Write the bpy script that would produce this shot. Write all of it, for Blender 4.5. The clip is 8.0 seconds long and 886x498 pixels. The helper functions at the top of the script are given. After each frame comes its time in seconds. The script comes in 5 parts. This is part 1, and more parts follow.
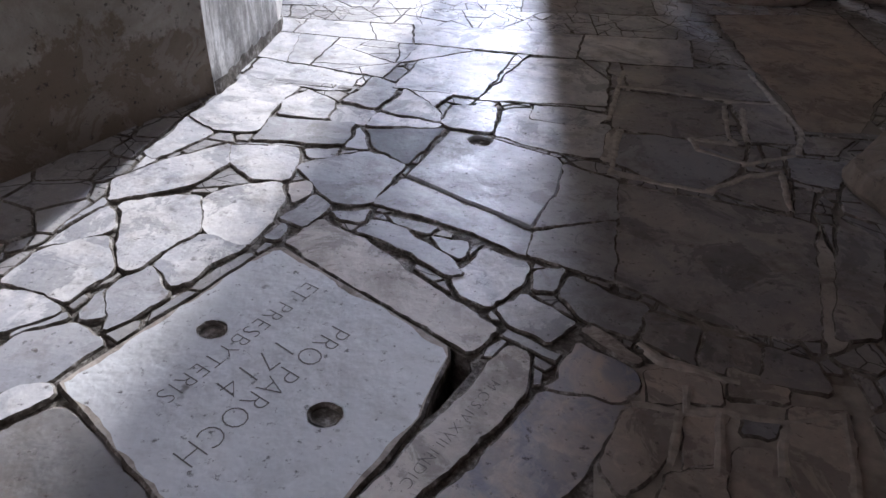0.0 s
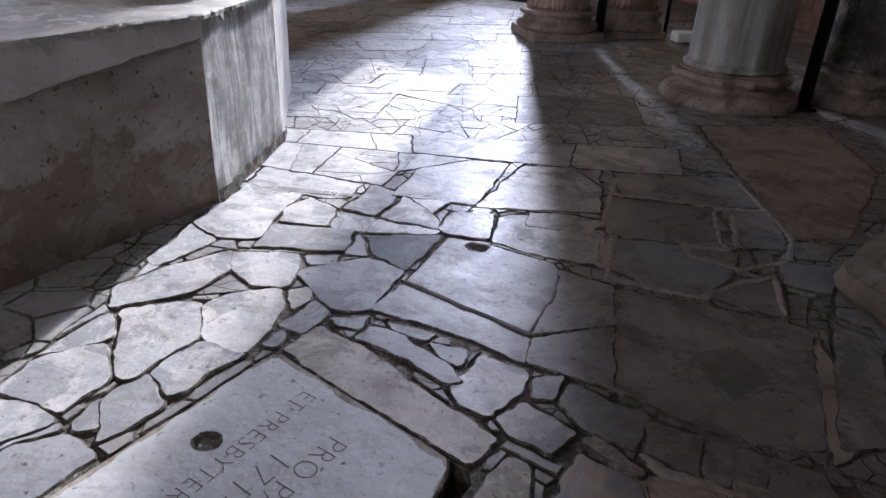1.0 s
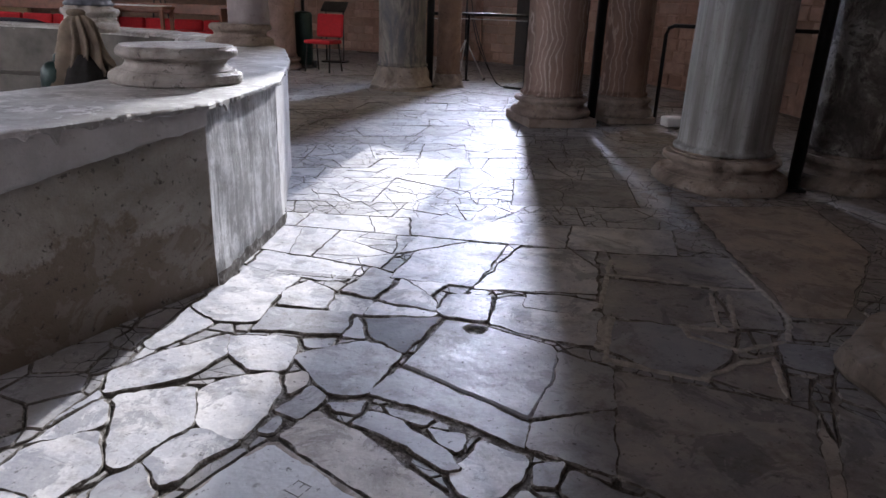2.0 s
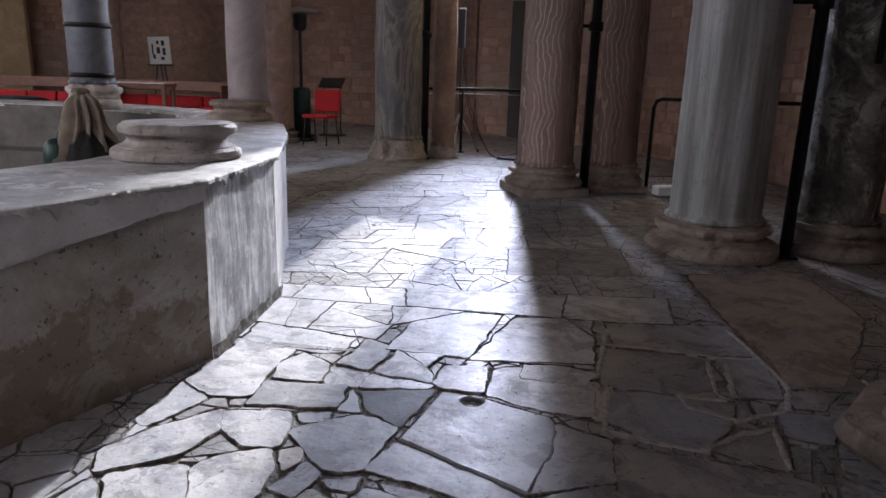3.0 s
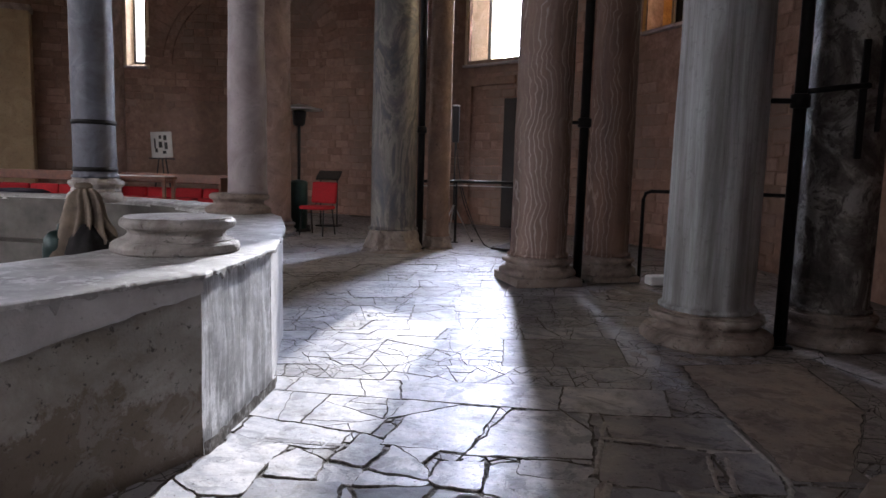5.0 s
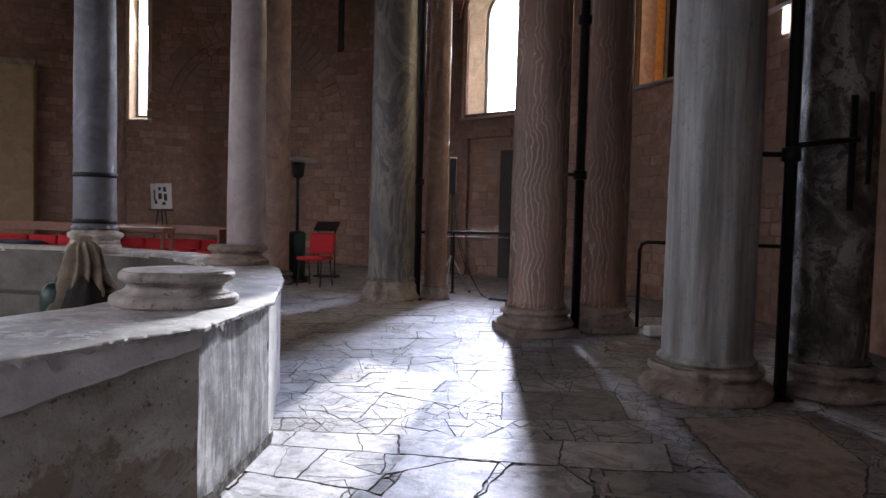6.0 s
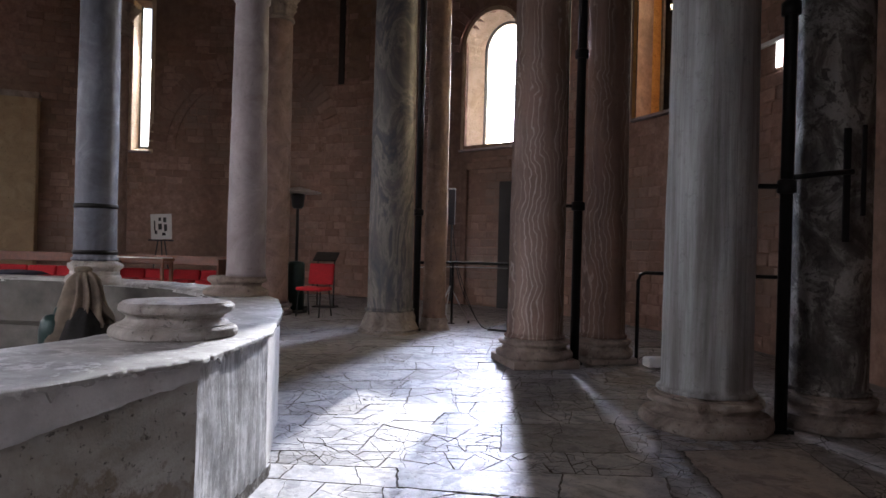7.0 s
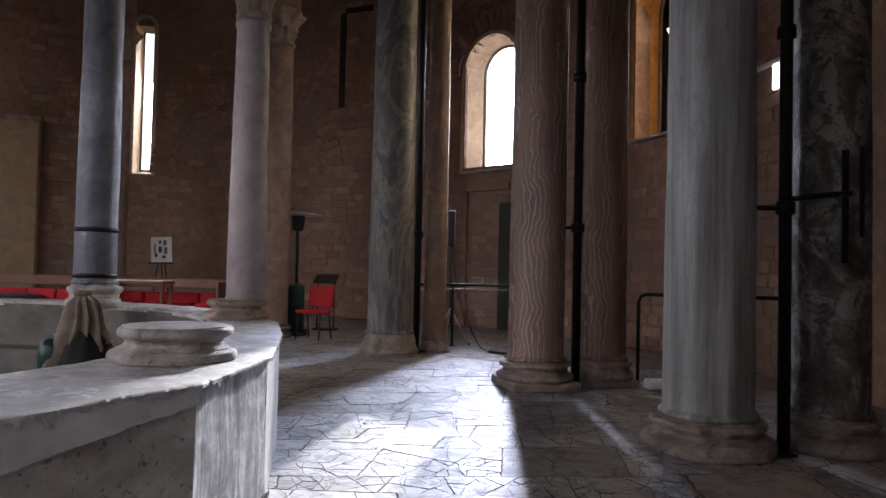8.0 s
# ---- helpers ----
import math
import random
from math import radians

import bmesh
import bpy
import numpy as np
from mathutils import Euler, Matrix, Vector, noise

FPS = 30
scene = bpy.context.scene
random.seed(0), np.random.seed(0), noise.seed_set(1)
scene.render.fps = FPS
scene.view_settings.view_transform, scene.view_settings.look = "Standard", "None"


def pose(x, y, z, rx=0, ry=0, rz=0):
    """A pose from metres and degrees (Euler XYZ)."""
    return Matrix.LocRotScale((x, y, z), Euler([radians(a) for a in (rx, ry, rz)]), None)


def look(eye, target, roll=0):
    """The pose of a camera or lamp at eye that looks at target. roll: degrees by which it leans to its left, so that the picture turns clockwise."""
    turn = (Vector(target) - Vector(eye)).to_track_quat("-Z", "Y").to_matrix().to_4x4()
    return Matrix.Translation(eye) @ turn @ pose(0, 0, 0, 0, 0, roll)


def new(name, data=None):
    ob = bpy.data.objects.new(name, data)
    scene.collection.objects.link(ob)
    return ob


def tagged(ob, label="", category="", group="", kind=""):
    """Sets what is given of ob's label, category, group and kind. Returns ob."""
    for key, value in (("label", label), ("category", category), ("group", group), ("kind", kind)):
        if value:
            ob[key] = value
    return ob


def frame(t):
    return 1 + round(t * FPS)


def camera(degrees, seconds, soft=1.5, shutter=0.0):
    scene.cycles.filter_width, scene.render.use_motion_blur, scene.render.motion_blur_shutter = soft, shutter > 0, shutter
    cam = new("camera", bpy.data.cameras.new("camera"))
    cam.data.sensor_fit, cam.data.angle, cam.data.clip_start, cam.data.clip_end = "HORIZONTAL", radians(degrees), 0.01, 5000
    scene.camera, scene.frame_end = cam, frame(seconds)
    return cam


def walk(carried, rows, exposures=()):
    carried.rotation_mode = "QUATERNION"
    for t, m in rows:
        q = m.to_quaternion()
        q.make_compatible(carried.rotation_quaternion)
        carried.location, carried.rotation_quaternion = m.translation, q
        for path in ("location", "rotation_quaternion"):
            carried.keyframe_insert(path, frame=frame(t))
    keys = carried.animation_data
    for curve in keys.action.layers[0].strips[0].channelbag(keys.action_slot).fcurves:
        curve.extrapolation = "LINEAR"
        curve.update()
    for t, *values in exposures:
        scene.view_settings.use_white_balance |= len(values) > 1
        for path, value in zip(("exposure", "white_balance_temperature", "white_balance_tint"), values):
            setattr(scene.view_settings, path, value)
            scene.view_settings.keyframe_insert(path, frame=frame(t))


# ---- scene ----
cam = camera(66.1, 8.0)
PATH = [
    (0, (0.299, -0.285, 1.098), (0.142, 1.344, -0.051), 2.7),
    (0.5, (0.296, -0.284, 1.111), (0.129, 1.421, 0.079), 2.6),
    (1, (0.296, -0.291, 1.127), (0.119, 1.487, 0.227), 2.5),
    (1.5, (0.296, -0.295, 1.134), (0.111, 1.535, 0.348), 2.4),
    (3, (0.301, -0.312, 1.156), (0.11, 1.617, 0.663), 1.7),
    (3.5, (0.301, -0.316, 1.161), (0.111, 1.633, 0.758), 1.7),
    (4, (0.301, -0.33, 1.169), (0.113, 1.631, 0.818), 1.6),
    (4.5, (0.302, -0.335, 1.171), (0.114, 1.633, 0.867), 1.6),
    (6, (0.297, -0.358, 1.192), (0.113, 1.632, 1.1), 1.5),
    (6.5, (0.3, -0.368, 1.193), (0.116, 1.623, 1.151), 1.5),
    (7, (0.301, -0.378, 1.201), (0.117, 1.613, 1.197), 1.5),
    (7.5, (0.304, -0.382, 1.205), (0.118, 1.609, 1.235), 1.4),
    (8, (0.304, -0.381, 1.209), (0.118, 1.61, 1.268), 1.3),
]
walk(cam, [(t, look(eye, target, roll)) for t, eye, target, roll in PATH], exposures=[(0.0, 1.4), (8.0, 1.4)])

# ---- light ----
SUN_AZ, SUN_EL = radians(85.8), radians(21)
world = bpy.data.worlds.new("sky")
scene.world = world
world.use_nodes = True
wn = world.node_tree.nodes
sky = wn.new("ShaderNodeTexSky")
sky.sky_type, sky.sun_disc = "NISHITA", False
sky.sun_elevation, sky.sun_rotation = SUN_EL, radians(90) - SUN_AZ
wn["Background"].inputs["Strength"].default_value = 0.12
world.node_tree.links.new(sky.outputs[0], wn["Background"].inputs["Color"])

sun = new("sun", bpy.data.lights.new("sun", "SUN"))
sun.data.energy, sun.data.angle, sun.data.color = 2.8, radians(0.9), (0.98, 0.97, 1.0)
sun.matrix_world = look((0, 0, 0), (-math.cos(SUN_AZ) * math.cos(SUN_EL), -math.sin(SUN_AZ) * math.cos(SUN_EL), -math.sin(SUN_EL)))

CX, CY, R_WALL, T_WALL = -6.3, 5.8, 10.2, 0.60   # rotunda: centre, inner radius, wall thickness
Z_TOP = 10.5


def ring_point(angle, radius, z=0.0):
    a = radians(angle)
    return Vector((CX + radius * math.cos(a), CY + radius * math.sin(a), z))


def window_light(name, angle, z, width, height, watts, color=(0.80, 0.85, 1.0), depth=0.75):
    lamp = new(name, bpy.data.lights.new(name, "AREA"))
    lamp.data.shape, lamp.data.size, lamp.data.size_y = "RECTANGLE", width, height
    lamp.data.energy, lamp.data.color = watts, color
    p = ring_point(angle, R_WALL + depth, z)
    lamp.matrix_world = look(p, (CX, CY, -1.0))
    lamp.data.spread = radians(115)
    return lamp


# windows of the outer wall: angle round the centre, sill, half width, height to the crown, light; those from 133 on are
# unseen, added as fill light
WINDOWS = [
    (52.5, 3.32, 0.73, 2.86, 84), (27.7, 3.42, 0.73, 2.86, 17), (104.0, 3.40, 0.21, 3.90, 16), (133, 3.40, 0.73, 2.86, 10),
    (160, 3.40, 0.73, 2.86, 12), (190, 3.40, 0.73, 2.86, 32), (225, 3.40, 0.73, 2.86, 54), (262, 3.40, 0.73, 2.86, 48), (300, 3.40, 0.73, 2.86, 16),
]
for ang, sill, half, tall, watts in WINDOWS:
    # orange tint at 27.7 stands in for sun-warmed bounce
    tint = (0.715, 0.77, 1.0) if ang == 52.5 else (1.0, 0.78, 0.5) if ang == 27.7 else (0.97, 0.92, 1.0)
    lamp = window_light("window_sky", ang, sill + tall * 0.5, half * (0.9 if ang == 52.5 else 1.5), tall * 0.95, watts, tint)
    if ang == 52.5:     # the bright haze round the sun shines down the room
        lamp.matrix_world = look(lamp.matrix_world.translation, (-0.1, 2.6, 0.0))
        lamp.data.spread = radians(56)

# ---- building helpers ----
def part(name, bm, material, parent=None, label=""):
    mesh = bpy.data.meshes.new(name)
    bm.to_mesh(mesh)
    bm.free()
    mesh.materials.append(material)
    ob = new(name, mesh)
    if parent is not None:
        ob.parent = parent
    if label:
        ob["label"] = label
    return ob


def thing(name, label, category, group="", at=(0, 0, 0), turn=0.0):
    ob = new(name)
    ob.matrix_world = pose(*at, 0, 0, turn)
    return tagged(ob, label, category, group)


def lathe(profile, segments=40, center=(0, 0), bm=None, wobble=0.0, smooth=True, close=True):
    """A turned solid from (radius, z) pairs, bottom to top."""
    bm = bm or bmesh.new()
    rings = []
    for r, z in profile:
        ring = []
        for k in range(segments):
            a = 2 * math.pi * k / segments
            rr = r
            if wobble:
                rr += wobble * noise.noise((math.cos(a) * 2 + center[0] * 7, math.sin(a) * 2 + center[1] * 5, z * 1.7))
            ring.append(bm.verts.new((center[0] + rr * math.cos(a), center[1] + rr * math.sin(a), z)))
        rings.append(ring)
    for lo, hi in zip(rings, rings[1:]):
        for k in range(segments):
            f = bm.faces.new((lo[k], lo[(k + 1) % segments], hi[(k + 1) % segments], hi[k]))
            f.smooth = smooth
    if close:
        bm.faces.new(reversed(rings[0]))
        bm.faces.new(rings[-1])
    return bm


def box(size, at=(0, 0, 0), turn=(0, 0, 0), bevel=0.0, bm=None):
    own = bmesh.new()
    bmesh.ops.create_cube(own, size=1, matrix=pose(*at, *turn) @ Matrix.Diagonal((*size, 1)))
    if bevel:
        bmesh.ops.bevel(own, geom=own.edges[:], offset=bevel, segments=2, affect="EDGES", profile=0.5)
    if bm is None:
        return own
    tmp = bpy.data.meshes.new("tmp")
    own.to_mesh(tmp)
    own.free()
    bm.from_mesh(tmp)
    bpy.data.meshes.remove(tmp)
    return bm


def tube(points, radius, bm=None, sides=8):
    """A rod of constant radius along a line of points."""
    bm = bm or bmesh.new()
    pts = [Vector(p) for p in points]
    rings = []
    for i, p in enumerate(pts):
        d = (pts[min(i + 1, len(pts) - 1)] - pts[max(i - 1, 0)]).normalized()
        up = Vector((0, 0, 1)) if abs(d.z) < 0.9 else Vector((0, 1, 0))
        u = d.cross(up).normalized()
        v = d.cross(u)
        rings.append([bm.verts.new(p + radius * (math.cos(2 * math.pi * k / sides) * u + math.sin(2 * math.pi * k / sides) * v)) for k in range(sides)])
    for lo, hi in zip(rings, rings[1:]):
        for k in range(sides):
            bm.faces.new((lo[k], lo[(k + 1) % sides], hi[(k + 1) % sides], hi[k])).smooth = True
    bm.faces.new(reversed(rings[0]))
    bm.faces.new(rings[-1])
    bmesh.ops.recalc_face_normals(bm, faces=bm.faces[:])
    return bm


def prism(poly, z0, z1, bm=None):
    bm = bm or bmesh.new()
    lo = [bm.verts.new((x, y, z0)) for x, y in poly]
    hi = [bm.verts.new((x, y, z1)) for x, y in poly]
    n = len(poly)
    bm.faces.new(reversed(lo))
    bm.faces.new(hi)
    for k in range(n):
        bm.faces.new((lo[k], lo[(k + 1) % n], hi[(k + 1) % n], hi[k]))
    bmesh.ops.recalc_face_normals(bm, faces=bm.faces[:])
    return bm


# ---- materials ----
class Mat:
    """A short way to write a node material."""

    def __init__(self, name, roughness=0.7, metallic=0.0, specular=0.5):
        self.m = bpy.data.materials.new(name)
        self.m.use_nodes = True
        self.t = self.m.node_tree
        self.b = self.t.nodes["Principled BSDF"]
        self.b.inputs["Roughness"].default_value = roughness
        self.b.inputs["Metallic"].default_value = metallic
        self.b.inputs["Specular IOR Level"].default_value = specular
        self.co = self.t.nodes.new("ShaderNodeTexCoord")

    def node(self, kind, **props):
        n = self.t.nodes.new(kind)
        for k, v in props.items():
            setattr(n, k, v)
        return n

    def put(self, node, name, value):
        if isinstance(value, bpy.types.NodeSocket):
            self.t.links.new(value, node.inputs[name])
        else:
            node.inputs[name].default_value = value

    def space(self, scale=(1, 1, 1), world_space=False, shift=None):
        n = self.node("ShaderNodeMapping")
        if world_space:
            g = self.node("ShaderNodeNewGeometry")
            self.t.links.new(g.outputs["Position"], n.inputs["Vector"])
        else:
            self.t.links.new(self.co.outputs["Object"], n.inputs["Vector"])
        n.inputs["Scale"].default_value = scale
        if shift is not None:
            self.put(n, "Location", shift)
        return n.outputs[0]

    def noise(self, vec, scale, detail=5, rough=0.6, warp=0.0):
        n = self.node("ShaderNodeTexNoise")
        self.put(n, "Vector", vec)
        n.inputs["Scale"].default_value, n.inputs["Detail"].default_value = scale, detail
        n.inputs["Roughness"].default_value, n.inputs["Distortion"].default_value = rough, warp
        return n.outputs["Fac"]

    def node_color(self, vec, scale):
        n = self.node("ShaderNodeTexNoise")
        self.put(n, "Vector", vec)
        n.inputs["Scale"].default_value = scale
        return n.outputs["Color"]

    def cells(self, vec, scale, feature="F1", output="Distance"):
        n = self.node("ShaderNodeTexVoronoi", feature=feature)
        self.put(n, "Vector", vec)
        n.inputs["Scale"].default_value = scale
        return n.outputs[output]

    def wave(self, vec, scale, warp=4, detail=3, dscale=1.0, direction="X"):
        n = self.node("ShaderNodeTexWave", bands_direction=direction)
        self.put(n, "Vector", vec)
        n.inputs["Scale"].default_value, n.inputs["Distortion"].default_value = scale, warp
        n.inputs["Detail"].default_value, n.inputs["Detail Scale"].default_value = detail, dscale
        return n.outputs["Fac"]

    def ramp(self, fac, *stops):
        n = self.node("ShaderNodeValToRGB")
        self.put(n, "Fac", fac)
        e = n.color_ramp.elements
        while len(e) < len(stops):
            e.new(0.5)
        for el, (p, c) in zip(e, stops):
            el.position = p
            el.color = (*(c if isinstance(c, tuple) else (c, c, c)), 1)
        return n.outputs["Color"]

    def mix(self, fac, a, b, mode="MIX"):
        n = self.node("ShaderNodeMix", data_type="RGBA", blend_type=mode)
        self.put(n, 0, fac)
        for i, v in ((6, a), (7, b)):
            self.put(n, i, (*v, 1) if isinstance(v, tuple) else v)
        return n.outputs[2]

    def math(self, op, a, b=0.0):
        n = self.node("ShaderNodeMath", operation=op)
        self.put(n, 0, a)
        self.put(n, 1, b)
        return n.outputs[0]

    def random(self):
        return self.node("ShaderNodeObjectInfo").outputs["Random"]

    def color(self, c):
        self.put(self.b, "Base Color", (*c, 1) if isinstance(c, tuple) else c)
        return self

    def rough(self, v):
        self.put(self.b, "Roughness", v)
        return self

    def bump(self, height, strength=0.3, distance=0.01):
        n = self.node("ShaderNodeBump")
        n.inputs["Strength"].default_value, n.inputs["Distance"].default_value = strength, distance
        self.put(n, "Height", height)
        if self.b.inputs["Normal"].links:
            self.t.links.new(self.b.inputs["Normal"].links[0].from_socket, n.inputs["Normal"])
        self.t.links.new(n.outputs[0], self.b.inputs["Normal"])
        return self


def plain(name, color, roughness=0.5, metallic=0.0, vary=0.25, scale=12):
    m = Mat(name, roughness, metallic)
    v = m.noise(m.space(), scale)
    dark = tuple(c * (1 - vary) for c in color)
    light = tuple(min(1, c * (1 + vary)) for c in color)
    m.color(m.ramp(v, (0.3, dark), (0.7, light)))
    m.rough(m.ramp(m.noise(m.space(), scale * 3), (0.3, max(0.05, roughness - 0.1)), (0.7, min(1, roughness + 0.1))))
    return m.m


def marble(name, light, dark, vein, roughness=0.46, scale=1.6, islands=False, stain=1.0, hairline=True, weathered=0.6):
    """Worn paving marble: each slab has its own tone and its own veins."""
    m = Mat(name, roughness, 0.0, 0.38)
    r = m.node("ShaderNodeNewGeometry").outputs["Random Per Island"] if islands else m.random()
    w = m.space(world_space=True)
    shift = m.node("ShaderNodeCombineXYZ")
    for i, k in enumerate((37.0, 91.0, 53.0)):
        m.put(shift, i, m.math("MULTIPLY", r, k))
    v = m.node("ShaderNodeVectorMath", operation="ADD")
    m.put(v, 0, w)
    m.put(v, 1, shift.outputs[0])
    v = v.outputs[0]
    tone = m.mix(r, light, dark)
    cloud = m.noise(v, scale * 1.6, 7, 0.68, 1.2)
    c = m.mix(m.ramp(cloud, (0.40, 0.0), (0.62, 0.85)), tone, vein)
    streak = m.wave(v, scale * 1.1, 9, 4, 1.4, "DIAGONAL")
    c = m.mix(m.ramp(streak, (0.62, 0.0), (0.95, 0.55)), c, vein)
    fine = m.noise(v, 19, 7, 0.75, 1.5)
    c = m.mix(m.ramp(fine, (0.35, 0.45), (0.5, 0.0)), c, (light[0] * 1.12, light[1] * 1.12, light[2] * 1.12))
    crust = m.ramp(m.noise(v, 4.6, 9, 0.72, 0.7), (0.535, 0.0), (0.56, weathered))      # sharp-edged weathered crust
    c = m.mix(crust, c, tuple(0.62 * k for k in vein))
    dirt = m.ramp(m.noise(w, 4.2, 8, 0.74, 0.4), (0.50, 0.0), (0.62, 0.42 * stain), (0.75, 0.75 * stain))
    c = m.mix(dirt, c, (0.105, 0.088, 0.075))
    pits = m.ramp(m.noise(w, 38, 5, 0.72), (0.60, 0.0), (0.68, 0.75))
    c = m.mix(pits, c, (0.05, 0.043, 0.04))
    spots = m.ramp(m.noise(w, 13, 3, 0.5), (0.68, 0.0), (0.73, 0.6))
    c = m.mix(spots, c, (0.12, 0.11, 0.105))
    rust = m.ramp(m.noise(w, 9, 7, 0.72, 0.8), (0.60, 0.0), (0.70, 0.45 * stain))
    c = m.mix(rust, c, (0.17, 0.115, 0.075))
    dull = m.math("MAXIMUM", m.math("MULTIPLY", m.math("MAXIMUM", dirt, m.math("MULTIPLY", crust, 0.85)), 0.9), m.math("MAXIMUM", pits, spots))
    if hairline:
        bent = m.mix(0.06, w, m.node_color(w, 5.0), "ADD")
        bent = m.mix(0.02, bent, m.node_color(w, 21.0), "ADD")
        hair = m.ramp(m.cells(bent, 2.4, "DISTANCE_TO_EDGE"), (0.0, 1.0), (0.0025, 0.9), (0.006, 0.0))
        fine_hair = m.cells(m.mix(0.05, bent, m.node_color(w, 9.0), "ADD"), 6.5, "DISTANCE_TO_EDGE")
        where = m.ramp(m.noise(w, 1.7, 3, 0.5), (0.45, 0.0), (0.52, 1.0))
        fine_hair = m.math("MULTIPLY", m.ramp(fine_hair, (0.0, 1.0), (0.006, 0.9), (0.015, 0.0)), where)
        hair = m.math("MAXIMUM", hair, fine_hair)
        c = m.mix(hair, c, (0.03, 0.026, 0.023))
        dull = m.math("MAXIMUM", dull, hair)
        m.bump(hair, -0.6, 0.01)
    m.color(c)
    m.put(m.b, "Specular IOR Level", m.math("MULTIPLY", m.math("SUBTRACT", 1.0, dull), 0.38))
    smooth = m.ramp(m.noise(w, 7, 6, 0.7), (0.3, roughness - 0.14), (0.7, roughness + 0.22))
    m.rough(m.math("MAXIMUM", smooth, dull))
    m.bump(m.noise(w, 70, 5, 0.7), 0.22, 0.004)
    m.bump(crust, -0.25, 0.004)
    m.bump(m.noise(w, 6, 4, 0.6), 0.42, 0.018)
    return m.m


def column_stone(name, base, dark, light, kind="veined", roughness=0.5):
    m = Mat(name, roughness)
    o = m.space()
    if kind == "wavy":      # onyx-like alabaster: nested upright contour bands in parts of the shaft
        sep = m.node("ShaderNodeSeparateXYZ")
        m.put(sep, 0, o)
        field = m.math("ADD", m.math("MULTIPLY", m.noise(m.space((1.6, 1.6, 1.5)), 1.0, 4, 0.55, 0.4), 0.40), m.math("MULTIPLY", sep.outputs["X"], 1.1))
        c = m.ramp(m.noise(m.space((3, 3, 0.5)), 1.3, 6, 0.65, 0.6), (0.32, dark), (0.5, base), (0.7, tuple(1.25 * k for k in base)))
        for freq, stops, amount in ((6.0, ((0.30, 0.0), (0.46, 0.8), (0.62, 0.0)), 0.4), (19.0, ((0.30, 0.0), (0.46, 1.0), (0.64, 0.0)), 0.95)):
            band = m.ramp(m.math("FRACT", m.math("MULTIPLY", field, freq)), *stops)
            zone = m.ramp(m.noise(m.space((4.5, 4.5, 0.3), shift=(freq, 0.0, 0.0)), 1.0, 3, 0.5), (0.49, 0.03), (0.56, amount))
            c = m.mix(m.math("MULTIPLY", band, zone), c, light)
    elif kind == "streaked":
        band = m.noise(m.space((5, 5, 0.35)), 1.2, 8, 0.7, 0.3)
        c = m.ramp(band, (0.34, dark), (0.48, base), (0.62, light))
        groove = m.noise(m.space((26, 26, 0.5)), 1.0, 5, 0.6, 0.2)
        c = m.mix(m.ramp(groove, (0.36, 0.45), (0.46, 0.0)), c, dark)
        m.bump(groove, 0.5, 0.012)
    elif kind == "pitted":      # dark broken stone with pale worn patches
        cloud = m.noise(m.space((1, 1, 0.8)), 2.6, 9, 0.7, 0.8)
        c = m.ramp(cloud, (0.40, dark), (0.50, base), (0.56, light), (0.70, tuple(0.8 * k for k in light)))
        c = m.mix(m.ramp(m.noise(o, 9, 8, 0.75, 1.0), (0.54, 0.0), (0.58, 0.85)), c, dark)
        m.bump(m.noise(o, 9, 8, 0.75, 1.0), -1.0, 0.03)
    elif kind == "breccia":
        cloud = m.noise(m.space((1.5, 1.5, 0.7)), 1.1, 8, 0.66, 1.3)
        c = m.ramp(cloud, (0.36, dark), (0.45, base), (0.50, light), (0.525, base), (0.57, dark), (0.62, base), (0.70, light))
    else:
        cloud = m.noise(o, 2.6, 6, 0.65, 1.2)
        c = m.ramp(cloud, (0.3, dark), (0.55, base), (0.75, light))
    worn = m.noise(o, 14, 5, 0.7)
    c = m.mix(m.ramp(worn, (0.56, 0.0), (0.74, 0.55)), c, dark)
    pits = m.ramp(m.noise(o, 24, 7, 0.75, 0.5), (0.585, 0.0), (0.63, 0.75 if roughness >= 0.6 else 0.3))
    c = m.mix(pits, c, tuple(0.45 * k for k in dark))
    m.bump(pits, -0.5, 0.01)
    m.color(c)
    m.rough(m.ramp(m.noise(o, 8), (0.3, roughness - 0.1), (0.7, roughness + 0.2)))
    m.bump(m.noise(o, 30, 6, 0.7), 0.4, 0.006)
    if roughness >= 0.6:
        m.bump(m.noise(o, 7, 7, 0.72, 1.2), 0.8, 0.035)
    return m.m


def mortar_material():
    m = Mat("dirt_mortar", 0.9)
    w = m.space(world_space=True)
    c = m.ramp(m.noise(w, 17, 8, 0.78), (0.36, (0.045, 0.04, 0.035)), (0.50, (0.125, 0.112, 0.10)), (0.62, (0.36, 0.34, 0.32)))
    sep = m.node("ShaderNodeSeparateXYZ")      # pale repointing on the side of the columns
    m.put(sep, 0, w)
    c = m.mix(m.ramp(m.math("ADD", sep.outputs["X"], m.math("MULTIPLY", m.noise(w, 2.0), 0.4)), (0.92, 0.0), (1.0, 0.8)), c, (0.30, 0.275, 0.245))
    m.color(c)
    m.bump(m.noise(w, 40, 5, 0.7), 0.9, 0.02)
    return m.m


